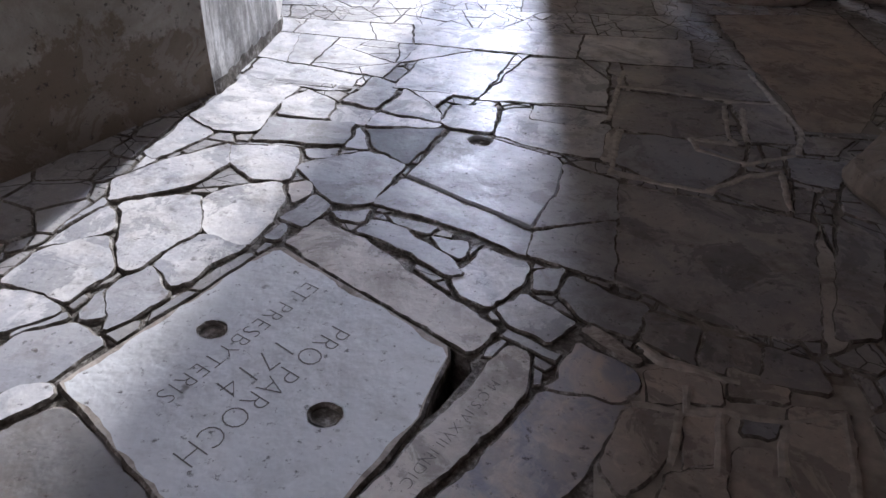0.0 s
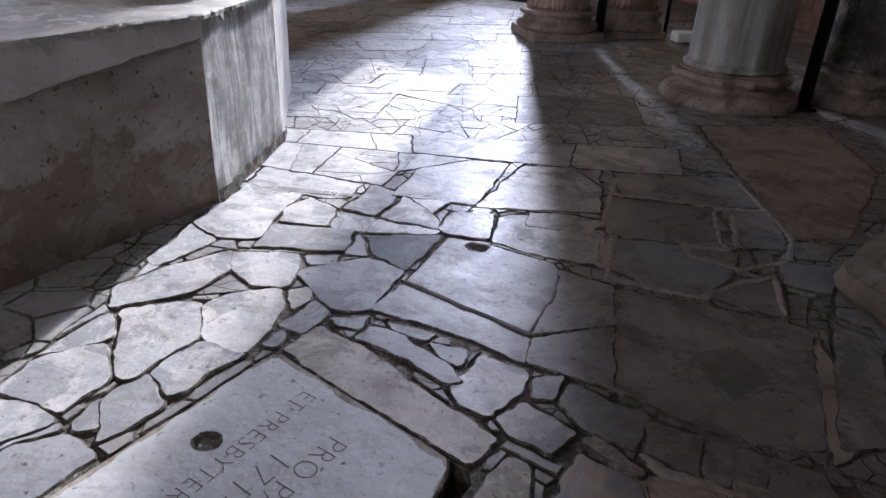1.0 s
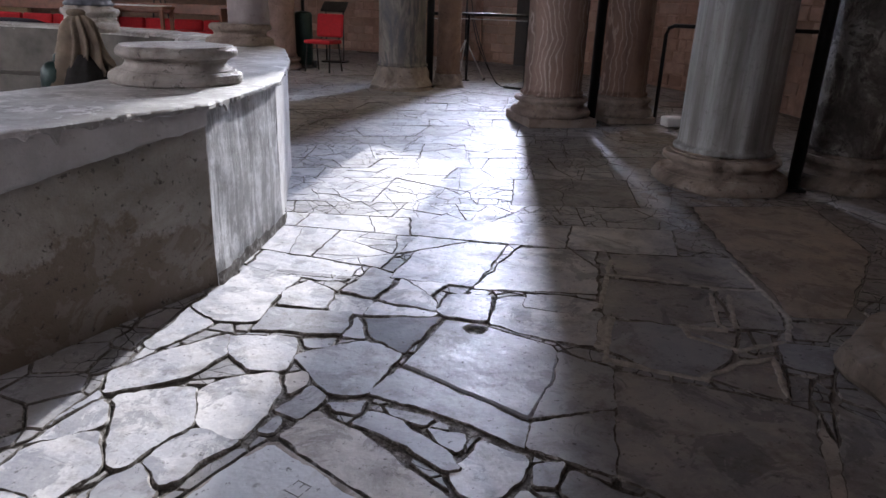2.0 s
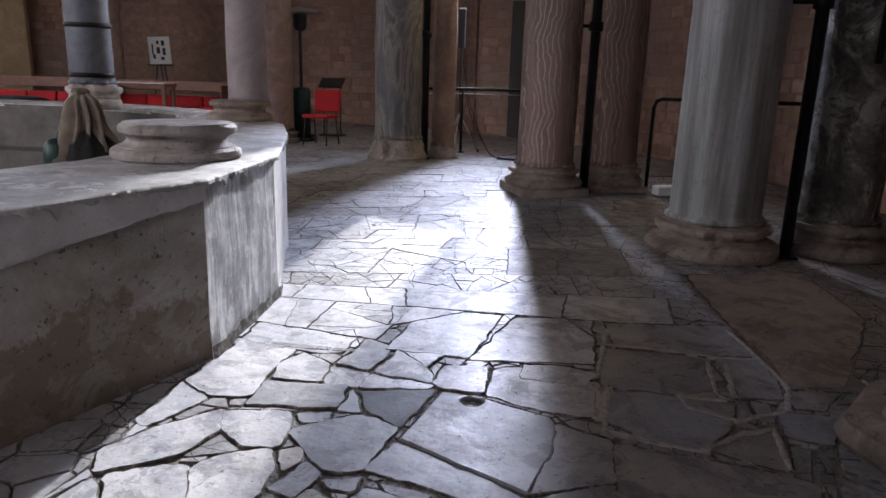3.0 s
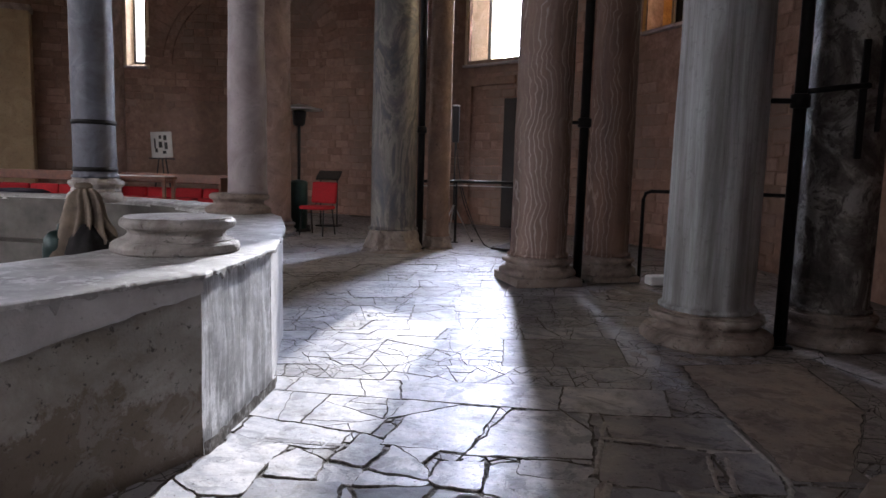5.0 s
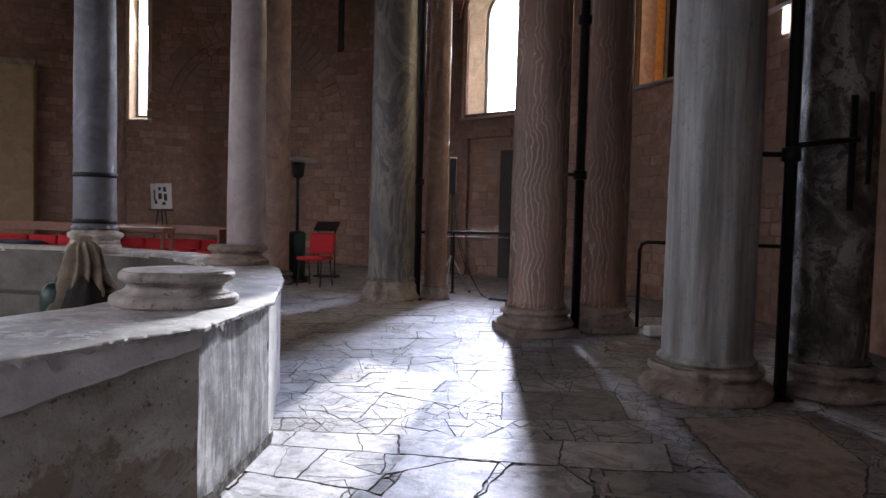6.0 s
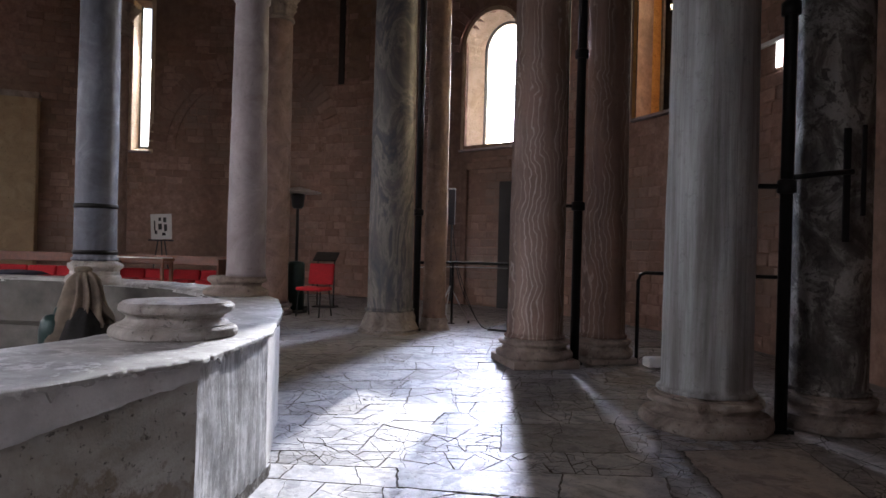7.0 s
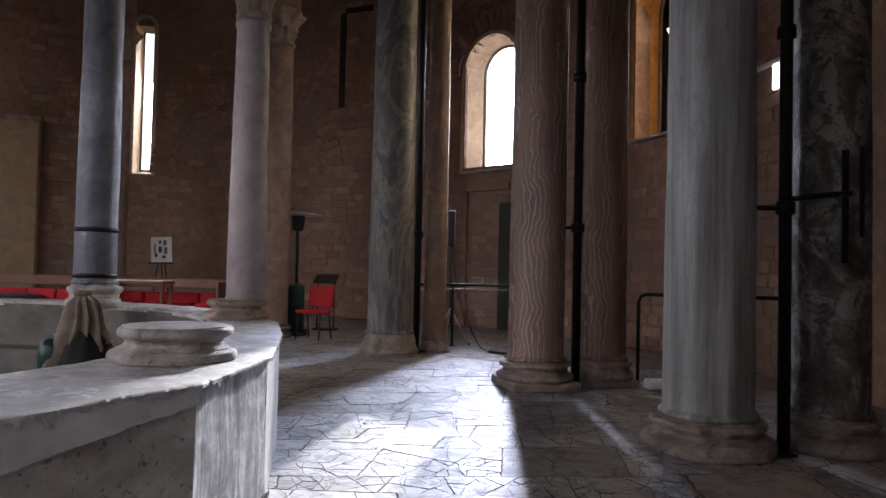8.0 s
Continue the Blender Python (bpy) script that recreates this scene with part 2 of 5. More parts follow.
def wall_material():
    """Coursed tufa blocks with flaking ochre plaster."""
    m = Mat("tufa_wall", 0.9)
    w = m.space(world_space=True)
    big = m.noise(w, 0.55, 5, 0.6)
    small = m.noise(w, 6, 6, 0.7)
    c = m.ramp(small, (0.3, (0.19, 0.112, 0.082)), (0.52, (0.31, 0.19, 0.143)), (0.72, (0.43, 0.28, 0.217)))
    c = m.mix(m.ramp(big, (0.42, 0.0), (0.62, 0.6)), c, (0.16, 0.11, 0.076))
    m.color(c)
    m.bump(small, 0.6, 0.03)
    m.bump(m.noise(w, 45, 5, 0.7), 0.5, 0.008)
    return m.m


def plaster_material():
    """Grey lime plaster of the basin: bare, damp and brown near the floor, streaked with lime."""
    m = Mat("basin_plaster", 0.75)
    w = m.space(world_space=True)
    c = m.ramp(m.noise(w, 3.2, 7, 0.65), (0.34, (0.33, 0.315, 0.305)), (0.64, (0.57, 0.555, 0.545)))
    spots = m.noise(w, 22, 5, 0.7)
    c = m.mix(m.ramp(spots, (0.60, 0.0), (0.72, 0.6)), c, (0.12, 0.10, 0.085))
    m.color(c)
    m.rough(m.ramp(spots, (0.3, 0.55), (0.7, 0.9)))
    m.bump(m.noise(w, 9, 6, 0.7), 0.5, 0.02)
    m.bump(m.noise(w, 55, 5, 0.7), 0.4, 0.006)
    return m.m


MORTAR = mortar_material()
WALL = wall_material()
PLASTER = plaster_material()
MARBLE = marble("white_paving_marble", (0.67, 0.655, 0.645), (0.48, 0.475, 0.485), (0.37, 0.38, 0.42), stain=1.0, hairline=False)
MARBLE_BITS = marble("cracked_white_marble", (0.55, 0.54, 0.55), (0.42, 0.42, 0.435), (0.33, 0.34, 0.38), islands=True, stain=0.75)
BROWN_SLAB = marble("warm_brown_marble", (0.47, 0.39, 0.325), (0.44, 0.37, 0.31), (0.33, 0.28, 0.245), stain=0.9, hairline=False)
PALE_MORTAR = plain("pale_lime_mortar", (0.44, 0.41, 0.375), 0.95, 0.0, 0.35, 30)
BED_MORTAR = plain("grey_brown_mortar", (0.40, 0.37, 0.335), 0.95, 0.0, 0.4, 14)
FRAGMENT = marble("mixed_paving_marble", (0.42, 0.41, 0.40), (0.20, 0.19, 0.185), (0.28, 0.28, 0.30), islands=True, stain=0.8)
BROWN_FRAGMENT = marble("brown_mixed_marble", (0.41, 0.37, 0.335), (0.28, 0.25, 0.225), (0.25, 0.232, 0.222), islands=True)
GREY_MARBLE = marble("grey_paving_marble", (0.34, 0.35, 0.385), (0.22, 0.225, 0.25), (0.38, 0.38, 0.40), hairline=False)
BROWN_MARBLE = marble("brown_paving_marble", (0.44, 0.405, 0.38), (0.32, 0.30, 0.285), (0.26, 0.255, 0.27), hairline=False)
IRON = plain("black_iron", (0.012, 0.011, 0.011), 0.55, 0.6)
GREY_STREAK = column_stone("grey_green_marble", (0.29, 0.30, 0.295), (0.15, 0.145, 0.135), (0.46, 0.485, 0.50), "streaked")
ALABASTER = column_stone("pink_alabaster", (0.245, 0.165, 0.130), (0.15, 0.098, 0.076), (0.52, 0.435, 0.385), "wavy")
CIPOLLINO = column_stone("green_veined_marble", (0.105, 0.095, 0.086), (0.05, 0.055, 0.062), (0.18, 0.165, 0.142), "breccia")
BRECCIA = column_stone("dark_breccia", (0.13, 0.117, 0.105), (0.05, 0.043, 0.038), (0.30, 0.285, 0.265), "pitted", 0.6)
BROWN_STONE = column_stone("brown_stone", (0.23, 0.145, 0.10), (0.14, 0.088, 0.064), (0.33, 0.235, 0.18), "veined", 0.7)
PINK_STONE = column_stone("pale_pink_marble", (0.25, 0.165, 0.135), (0.15, 0.095, 0.078), (0.34, 0.25, 0.215), "veined", 0.6)
ROUGH_BASE = column_stone("rough_brown_base", (0.37, 0.31, 0.265), (0.16, 0.13, 0.11), (0.52, 0.48, 0.44), "veined", 0.8)
PALE_STONE = column_stone("pale_marble", (0.33, 0.285, 0.285), (0.22, 0.18, 0.18), (0.42, 0.375, 0.38), "veined")
BLUE_STONE = column_stone("blue_grey_marble", (0.11, 0.118, 0.145), (0.055, 0.059, 0.073), (0.185, 0.195, 0.228), "veined")
BASE_STONE = column_stone("weathered_base_marble", (0.46, 0.43, 0.40), (0.22, 0.19, 0.165), (0.60, 0.58, 0.55), "veined", 0.65)
BROWN_BASE = column_stone("brown_base_marble", (0.33, 0.265, 0.22), (0.17, 0.13, 0.11), (0.44, 0.38, 0.33), "veined", 0.65)
VEINED = marble("blue_veined_marble", (0.56, 0.49, 0.43), (0.50, 0.45, 0.42), (0.26, 0.29, 0.38), 0.46, 2.0, stain=0.5, hairline=False, weathered=0.3)
STRIP_MARBLE = marble("warm_strip_marble", (0.55, 0.51, 0.47), (0.50, 0.46, 0.425), (0.38, 0.345, 0.32), 0.55, 2.2, stain=0.9, hairline=False)
BROWN_SHARD = marble("rosy_brown_marble", (0.58, 0.51, 0.45), (0.40, 0.365, 0.335), (0.34, 0.315, 0.30), stain=0.8, hairline=False)
DARK_MARBLE = marble("slate_grey_marble", (0.085, 0.09, 0.11), (0.075, 0.08, 0.095), (0.13, 0.135, 0.155), 0.62, hairline=False)
SLAB_MARBLE = marble("white_tomb_marble", (0.60, 0.615, 0.63), (0.58, 0.595, 0.61), (0.53, 0.545, 0.57), 0.55, 0.5, stain=0.45, hairline=False, weathered=0.15)
RIM_STAIN = marble("stained_tomb_marble", (0.44, 0.40, 0.36), (0.38, 0.34, 0.30), (0.24, 0.20, 0.175), 0.7, 7.0, stain=1.0, hairline=False)
DARK_SLAB = marble("weathered_dark_marble", (0.15, 0.142, 0.135), (0.13, 0.125, 0.12), (0.22, 0.215, 0.22), 0.6, 1.2, stain=1.0, hairline=False)
# letters lie flat; the shade of the cut strokes is in this colour
LETTER_SHADE = plain("engraved_letter_shadow", (0.13, 0.12, 0.118), 0.9)
RED = plain("red_fabric", (0.42, 0.009, 0.016), 0.85, 0.0, 0.2, 40)
BLACK = plain("black_plastic", (0.012, 0.012, 0.013), 0.5)
DARK_GREEN = plain("dark_green_metal", (0.012, 0.035, 0.032), 0.4, 0.3)
STEEL = plain("brushed_steel", (0.55, 0.55, 0.55), 0.35, 0.9)
WOOD = plain("brown_pew_wood", (0.16, 0.055, 0.025), 0.5, 0.0, 0.35, 9)
DARK_WOOD = plain("dark_door_wood", (0.014, 0.009, 0.006), 0.6)
WHITE = plain("white_card", (0.72, 0.72, 0.70), 0.6, 0.0, 0.06)
CLOTH = plain("beige_cloth", (0.19, 0.155, 0.118), 0.9, 0.0, 0.35, 9)
GAP_BLACK = plain("black_gap_filler", (0.010, 0.009, 0.009), 0.95)
INNER_SHADE = plain("shaded_inner_plaster", (0.08, 0.073, 0.062), 0.7, 0.0, 0.45, 4)
NAVY = plain("dark_blue_cloth", (0.012, 0.014, 0.03), 0.9)
OCHRE = column_stone("ochre_plaster", (0.42, 0.31, 0.185), (0.33, 0.235, 0.14), (0.48, 0.37, 0.235), "veined", 0.85)
FRAME_METAL = plain("grey_window_frame", (0.22, 0.22, 0.22), 0.5)


def streak_material():
    """Bare grey plaster washed by white lime runs."""
    m = Mat("lime_streaked_plaster", 0.6)
    run = m.noise(m.space((14, 14, 1.7), True), 1.0, 9, 0.78, 1.4)
    w = m.space(world_space=True)
    run = m.math("ADD", m.math("MULTIPLY", run, 0.6), m.math("MULTIPLY", m.noise(w, 9, 8, 0.8), 0.4))
    c = m.ramp(run, (0.38, (0.17, 0.165, 0.16)), (0.49, (0.40, 0.40, 0.40)), (0.56, (0.78, 0.78, 0.79)))
    c = m.mix(m.ramp(m.noise(w, 6, 5, 0.7), (0.5, 0.0), (0.7, 0.5)), c, (0.22, 0.20, 0.19))
    m.color(c)
    m.bump(run, 0.5, 0.012)
    return m.m


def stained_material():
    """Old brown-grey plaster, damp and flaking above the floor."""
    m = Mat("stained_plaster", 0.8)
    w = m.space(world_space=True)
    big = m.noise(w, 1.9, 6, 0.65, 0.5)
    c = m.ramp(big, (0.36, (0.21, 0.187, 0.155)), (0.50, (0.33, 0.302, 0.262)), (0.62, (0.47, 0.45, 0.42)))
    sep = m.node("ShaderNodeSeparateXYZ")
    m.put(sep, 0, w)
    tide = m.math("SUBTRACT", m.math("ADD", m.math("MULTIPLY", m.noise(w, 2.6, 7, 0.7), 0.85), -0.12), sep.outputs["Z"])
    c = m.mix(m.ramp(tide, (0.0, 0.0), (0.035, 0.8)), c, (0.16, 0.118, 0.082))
    c = m.mix(m.ramp(m.noise(w, 17, 5, 0.7), (0.62, 0.0), (0.70, 0.7)), c, (0.06, 0.05, 0.042))
    flake = m.ramp(m.noise(w, 5.5, 9, 0.74, 0.8), (0.53, 0.0), (0.57, 0.4))      # flaked patches with sharp edges
    c = m.mix(flake, c, (0.34, 0.325, 0.30))
    c = m.mix(m.ramp(m.noise(w, 34, 5, 0.7), (0.60, 0.0), (0.66, 0.8)), c, (0.05, 0.042, 0.035))
    m.color(c)
    m.bump(flake, 0.5, 0.006)
    m.bump(m.noise(w, 9, 6, 0.7), 0.8, 0.02)
    m.bump(m.noise(w, 50, 5, 0.7), 0.7, 0.006)
    return m.m


STREAKED = streak_material()
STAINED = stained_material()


def glow(name, color, strength):
    m = bpy.data.materials.new(name)
    m.use_nodes = True
    n = m.node_tree.nodes
    n.remove(n["Principled BSDF"])
    e = n.new("ShaderNodeEmission")
    e.inputs["Color"].default_value, e.inputs["Strength"].default_value = (*color, 1), strength
    m.node_tree.links.new(e.outputs[0], n["Material Output"].inputs[0])
    return m


SKY_GLOW = glow("bright_sky", (0.95, 0.97, 1.0), 2.6)
GLASS = bpy.data.materials.new("window_glass")
GLASS.use_nodes = True
GLASS.node_tree.nodes["Principled BSDF"].inputs["Transmission Weight"].default_value = 1.0
GLASS.node_tree.nodes["Principled BSDF"].inputs["Roughness"].default_value = 0.02
GLASS.node_tree.nodes["Principled BSDF"].inputs["IOR"].default_value = 1.02


def block_material():
    m = Mat("tufa_block", 0.92)
    r = m.node("ShaderNodeNewGeometry").outputs["Random Per Island"]
    r2 = m.random()
    w = m.space(world_space=True)
    c = m.ramp(m.math("FRACT", m.math("ADD", r, r2)), (0.0, (0.25, 0.147, 0.107)), (0.5, (0.33, 0.20, 0.15)), (1.0, (0.44, 0.285, 0.22)))
    c = m.mix(m.ramp(m.noise(w, 8, 6, 0.7), (0.4, 0.0), (0.7, 0.5)), c, (0.13, 0.082, 0.058))
    c = m.mix(m.ramp(m.noise(w, 0.7, 4, 0.6), (0.45, 0.0), (0.62, 0.65)), c, (0.235, 0.175, 0.142))
    m.color(c)
    m.bump(m.noise(w, 24, 6, 0.7), 0.8, 0.02)
    m.bump(m.noise(w, 5, 4, 0.6), 0.7, 0.04)
    return m.m


BLOCK = block_material()
def rim_material():
    m = Mat("rim_plaster", 0.7)
    w = m.space(world_space=True)
    c = m.ramp(m.noise(w, 2.4, 8, 0.7), (0.35, (0.22, 0.21, 0.20)), (0.5, (0.36, 0.35, 0.335)), (0.62, (0.52, 0.51, 0.50)))
    c = m.mix(m.ramp(m.noise(w, 9, 8, 0.75), (0.53, 0.0), (0.58, 0.8)), c, (0.62, 0.61, 0.60))
    c = m.mix(m.ramp(m.noise(w, 16, 6, 0.7), (0.62, 0.0), (0.68, 0.8)), c, (0.12, 0.11, 0.10))
    m.color(c)
    m.bump(m.noise(w, 9, 8, 0.75), 0.7, 0.012)
    m.bump(m.noise(w, 60, 5, 0.7), 0.5, 0.005)
    return m.m


RIM_PLASTER = rim_material()
OCHRE_DARK = column_stone("reddish_plaster", (0.26, 0.17, 0.115), (0.18, 0.115, 0.08), (0.32, 0.22, 0.15), "veined", 0.9)
DARK_BASE = column_stone("dark_rough_base", (0.28, 0.235, 0.20), (0.13, 0.105, 0.09), (0.44, 0.40, 0.365), "veined", 0.8)
ALABASTER_DARK = column_stone("brown_alabaster", (0.19, 0.115, 0.083), (0.11, 0.066, 0.048), (0.38, 0.285, 0.235), "wavy")


def edge_material():
    m = Mat("soiled_edge", 0.95, 0.0, 0.1)
    w = m.space(world_space=True)
    c = m.ramp(m.noise(w, 16, 6, 0.75), (0.38, (0.065, 0.058, 0.05)), (0.52, (0.16, 0.145, 0.132)), (0.64, (0.44, 0.425, 0.41)))
    m.color(c)
    m.bump(m.noise(w, 60, 5, 0.7), 0.6, 0.006)
    return m.m


EDGE_DIRT = edge_material()

# ---- structure ----
PIT = [(0.214, 0.885), (0.176, 0.656), (0.21, 0.693), (0.272, 0.82), (0.263, 0.855)]      # open hole beside the broken corner of the tomb slab


def disc_floor():
    """One mortar sheet with a small deep pit in it, left out inside the basin."""
    bm = bmesh.new()
    c = [bm.verts.new(ring_point(a, R_WALL + 0.3, -0.0095)) for a in range(0, 360, 4)]
    lip = [bm.verts.new((x, y, -0.0095)) for x, y in PIT]
    low = [bm.verts.new((x, y, -0.40)) for x, y in PIT]
    well = [bm.verts.new((-5.2 + 3.7 * math.cos(radians(a)), 3.3 + 3.7 * math.sin(radians(a)), -0.0095)) for a in range(0, 360, 5)]
    edges = [bm.edges.new((ring[k], ring[(k + 1) % len(ring)])) for ring in (c, lip, well) for k in range(len(ring))]
    bmesh.ops.triangle_fill(bm, edges=edges, use_beauty=True)
    for k in range(len(PIT)):
        n = (k + 1) % len(PIT)
        bm.faces.new((lip[k], lip[n], low[n], low[k]))
    bm.faces.new(low)
    bmesh.ops.recalc_face_normals(bm, faces=bm.faces[:])
    return bm


floor = tagged(part("floor", disc_floor(), MORTAR), "worn irregular marble slab floor with dark open joints", "floor", kind="structure")


def outer_wall():
    """Ring wall with arched window openings cut right through it."""
    bm = bmesh.new()
    step = 0.4
    n = int(360 / step)
    zs = [-0.3, 1.2, 2.4, 3.40] + [3.40 + 0.12 * k for k in range(1, 32)] + [7.7, 9.0, Z_TOP]

    def is_open(a, z):
        for ang, sill, half, tall, _ in WINDOWS:
            half, tall = half + 0.02, tall + 0.02
            d = abs((a - ang + 180) % 360 - 180) * math.pi / 180 * (R_WALL + 0.3)
            if sill - 0.001 < z < sill + tall:
                top = sill + tall - half
                if z < top and d < half:
                    return True
                if z >= top and d * d + (z - top) ** 2 < half * half:
                    return True
        return False

    def vert(cache, i, j, r):
        key = (i % n, j, r)
        if key not in cache:
            cache[key] = bm.verts.new(ring_point((i % n) * step, R_WALL if r == 0 else R_WALL + T_WALL, zs[j]))
        return cache[key]

    cache = {}
    solid = [[not is_open((i + 0.5) * step, (zs[j] + zs[j + 1]) / 2) for j in range(len(zs) - 1)] for i in range(n)]
    for i in range(n):
        for j in range(len(zs) - 1):
            if not solid[i][j]:
                continue
            q = [vert(cache, i, j, r) for r in (0, 1)], [vert(cache, i + 1, j, r) for r in (0, 1)], [vert(cache, i + 1, j + 1, r) for r in (0, 1)], [vert(cache, i, j + 1, r) for r in (0, 1)]
            bm.faces.new((q[1][0], q[0][0], q[3][0], q[2][0]))
            bm.faces.new((q[0][1], q[1][1], q[2][1], q[3][1]))
            if not solid[(i + 1) % n][j]:
                bm.faces.new((q[1][0], q[2][0], q[2][1], q[1][1]))
            if not solid[i - 1][j]:
                bm.faces.new((q[0][0], q[0][1], q[3][1], q[3][0]))
            if j + 1 < len(zs) - 1 and not solid[i][j + 1]:
                bm.faces.new((q[3][0], q[3][1], q[2][1], q[2][0]))
            if j > 0 and not solid[i][j - 1]:
                bm.faces.new((q[0][0], q[1][0], q[1][1], q[0][1]))
    return bm


wall = tagged(part("wall_outer", outer_wall(), WALL), "curved tufa block wall with flaking brown plaster", "wall", kind="structure")


def disc_ceiling():
    bm = bmesh.new()
    lo = [bm.verts.new(ring_point(a, R_WALL + T_WALL + 0.2, Z_TOP)) for a in range(0, 360, 6)]
    hi = [bm.verts.new(ring_point(a, R_WALL + T_WALL + 0.2, Z_TOP + 0.3)) for a in range(0, 360, 6)]
    bm.faces.new(lo)
    bm.faces.new(hi)
    for k in range(60):
        bm.faces.new((lo[k], lo[(k + 1) % 60], hi[(k + 1) % 60], hi[k]))
    return bm


tagged(part("ceiling", disc_ceiling(), WALL), "plain plastered ceiling above the walls", "ceiling", kind="structure")

# ---- columns of the ring ----
def attic_base(r, h, low=None):
    """Profile of a worn base: torus, fillet, hollow, fillet, torus."""
    low = low or r * 1.42
    mid = r * 1.13
    return [(low * 0.95, 0.0), (low * 0.985, h * 0.06), (low, h * 0.16), (low * 0.99, h * 0.27), (low * 0.955, h * 0.36), (low * 0.92, h * 0.385), (low * 0.915, h * 0.41),
            (low * 0.86, h * 0.42), (mid * 1.03, h * 0.49), (mid, h * 0.56), (mid * 1.02, h * 0.62), (mid * 1.07, h * 0.645), (mid * 1.075, h * 0.675),
            (r * 1.25, h * 0.69), (r * 1.285, h * 0.75), (r * 1.285, h * 0.82), (r * 1.25, h * 0.89), (r * 1.12, h * 0.90), (r * 1.115, h * 0.94), (r * 1.06, h * 0.95), (r * 1.04, h)]


def worn(bm, amount=0.010, scale=9.0):
    """Chips and dents on a turned stone."""
    for v in bm.verts:
        d = noise.noise(v.co * scale) * amount + max(0.0, noise.noise(v.co * scale * 0.45 + Vector((7, 3, 1))) - 0.28) * amount * 6
        k = math.hypot(v.co.x, v.co.y)
        if k > 1e-4:
            v.co.x -= v.co.x / k * d
            v.co.y -= v.co.y / k * d
    return bm


def leafy(profile, r):
    """A bell with two rows of curling leaves."""
    fine = []
    for (r0, z0), (r1, z1) in zip(profile, profile[1:]):
        fine += [(r0 + (r1 - r0) * k / 5, z0 + (z1 - z0) * k / 5) for k in range(5)]
    fine.append(profile[-1])
    bm = lathe(fine, 64)
    lo, hi = profile[0][1], profile[-1][1]
    for v in bm.verts:
        f = (v.co.z - lo) / (hi - lo)
        a = math.atan2(v.co.y, v.co.x)
        rad = math.hypot(v.co.x, v.co.y)
        if 0.12 < f < 0.93 and rad > 1e-4:
            row = 0 if f < 0.5 else 1
            g = (f - 0.12) / 0.38 if row == 0 else (f - 0.5) / 0.43
            leaf = max(0.0, math.cos(a * 8 + row * math.pi)) ** 0.6
            k = 1 + (0.03 + 0.24 * g ** 2) * leaf - 0.06 * (1 - leaf) + 0.03 * math.cos(a * 40) * leaf
            v.co.x *= k
            v.co.y *= k
    return bm


def column(x, y, r, stone, base_stone, label, low, h_base=0.26, top=5.2, taper=0.9, z0=0.0, plinth=None, group="paired columns", broken=False):
    col = thing("column", label, "column", group, (x, y, z0))
    z = 0.0
    if plinth:
        part("plinth", box((plinth[0], plinth[0], plinth[1]), (0, 0, plinth[1] / 2), (0, 0, plinth[2]), 0.015), base_stone, col)
        z = plinth[1]
    prof = attic_base(r, h_base, low)
    if broken:      # mouldings lost: a rough spreading foot
        prof = [(low * (1.0 - 0.05 * k) if k < 3 else low + (r * 1.02 - low) * ((k - 2) / 14) ** 0.6, h_base * k / 16) for k in range(17)]
    bm = lathe([(a, z + b) for a, b in prof], 128, wobble=0.035 if broken else 0.012, smooth=False)
    worn(bm, 0.03 if broken else 0.022 if low > 0.41 else 0.014)
    part("base", bm, base_stone, col, "chipped moulded marble base")
    z += h_base
    n = 24
    prof = [(r * 1.09, z), (r * 1.10, z + 0.012), (r * 1.09, z + 0.028), (r * 1.015, z + 0.034), (r * 1.0, z + 0.06)]
    prof += [(r * (1 - (1 - taper) * (k / n) ** 1.6), z + 0.06 + (top - z0 - z - 0.06) * k / n) for k in range(1, n + 1)]
    bm = lathe(prof, 96, wobble=0.006)
    for v in bm.verts:      # broken lip at the foot of the shaft
        if v.co.z < z + 0.05:
            a = math.atan2(v.co.y, v.co.x)
            chip = max(0.0, noise.noise((a * 3.0 + x * 5, y, 0.5)) + 0.5 * noise.noise((a * 11.0, x, y)))
            k = max(r * 0.985, math.hypot(v.co.x, v.co.y) - 0.05 * chip) / math.hypot(v.co.x, v.co.y)
            v.co.x, v.co.y = v.co.x * k, v.co.y * k
    part("shaft", bm, stone, col)
    rt = r * taper
    cap = [(rt * 1.02, 0), (rt * 1.12, 0.02), (rt * 1.12, 0.05), (rt * 1.02, 0.07), (rt * 1.05, 0.2), (rt * 1.25, 0.38), (rt * 1.5, 0.52), (rt * 1.55, 0.6)]
    part("capital", leafy([(a, top - z0 + b) for a, b in cap], rt), base_stone, col, "carved leafy marble capital")
    part("impost", box((2.4 * rt, 2.4 * rt, 7.32 - top - 0.6), (0, 0, (7.32 + top + 0.6) / 2 - z0), (0, 0, 30), 0.02), WALL, col, "plain masonry block above the capital")
    return col


column(1.735, 4.591, 0.305, GREY_STREAK, ROUGH_BASE, "grey-green streaked marble column on a broad round base", 0.45, 0.24)
column(2.65, 4.80, 0.258, BRECCIA, DARK_BASE, "dark breccia marble column strapped with black iron", 0.42, 0.24)
column(0.625, 6.852, 0.29, ALABASTER, BROWN_BASE, "pink alabaster column with wavy white bands", 0.40, 0.20, plinth=(0.72, 0.09, 20))
column(1.385, 7.26, 0.238, ALABASTER_DARK, BROWN_BASE, "brown alabaster column with wavy bands", 0.33, 0.20, plinth=(0.56, 0.07, 20))
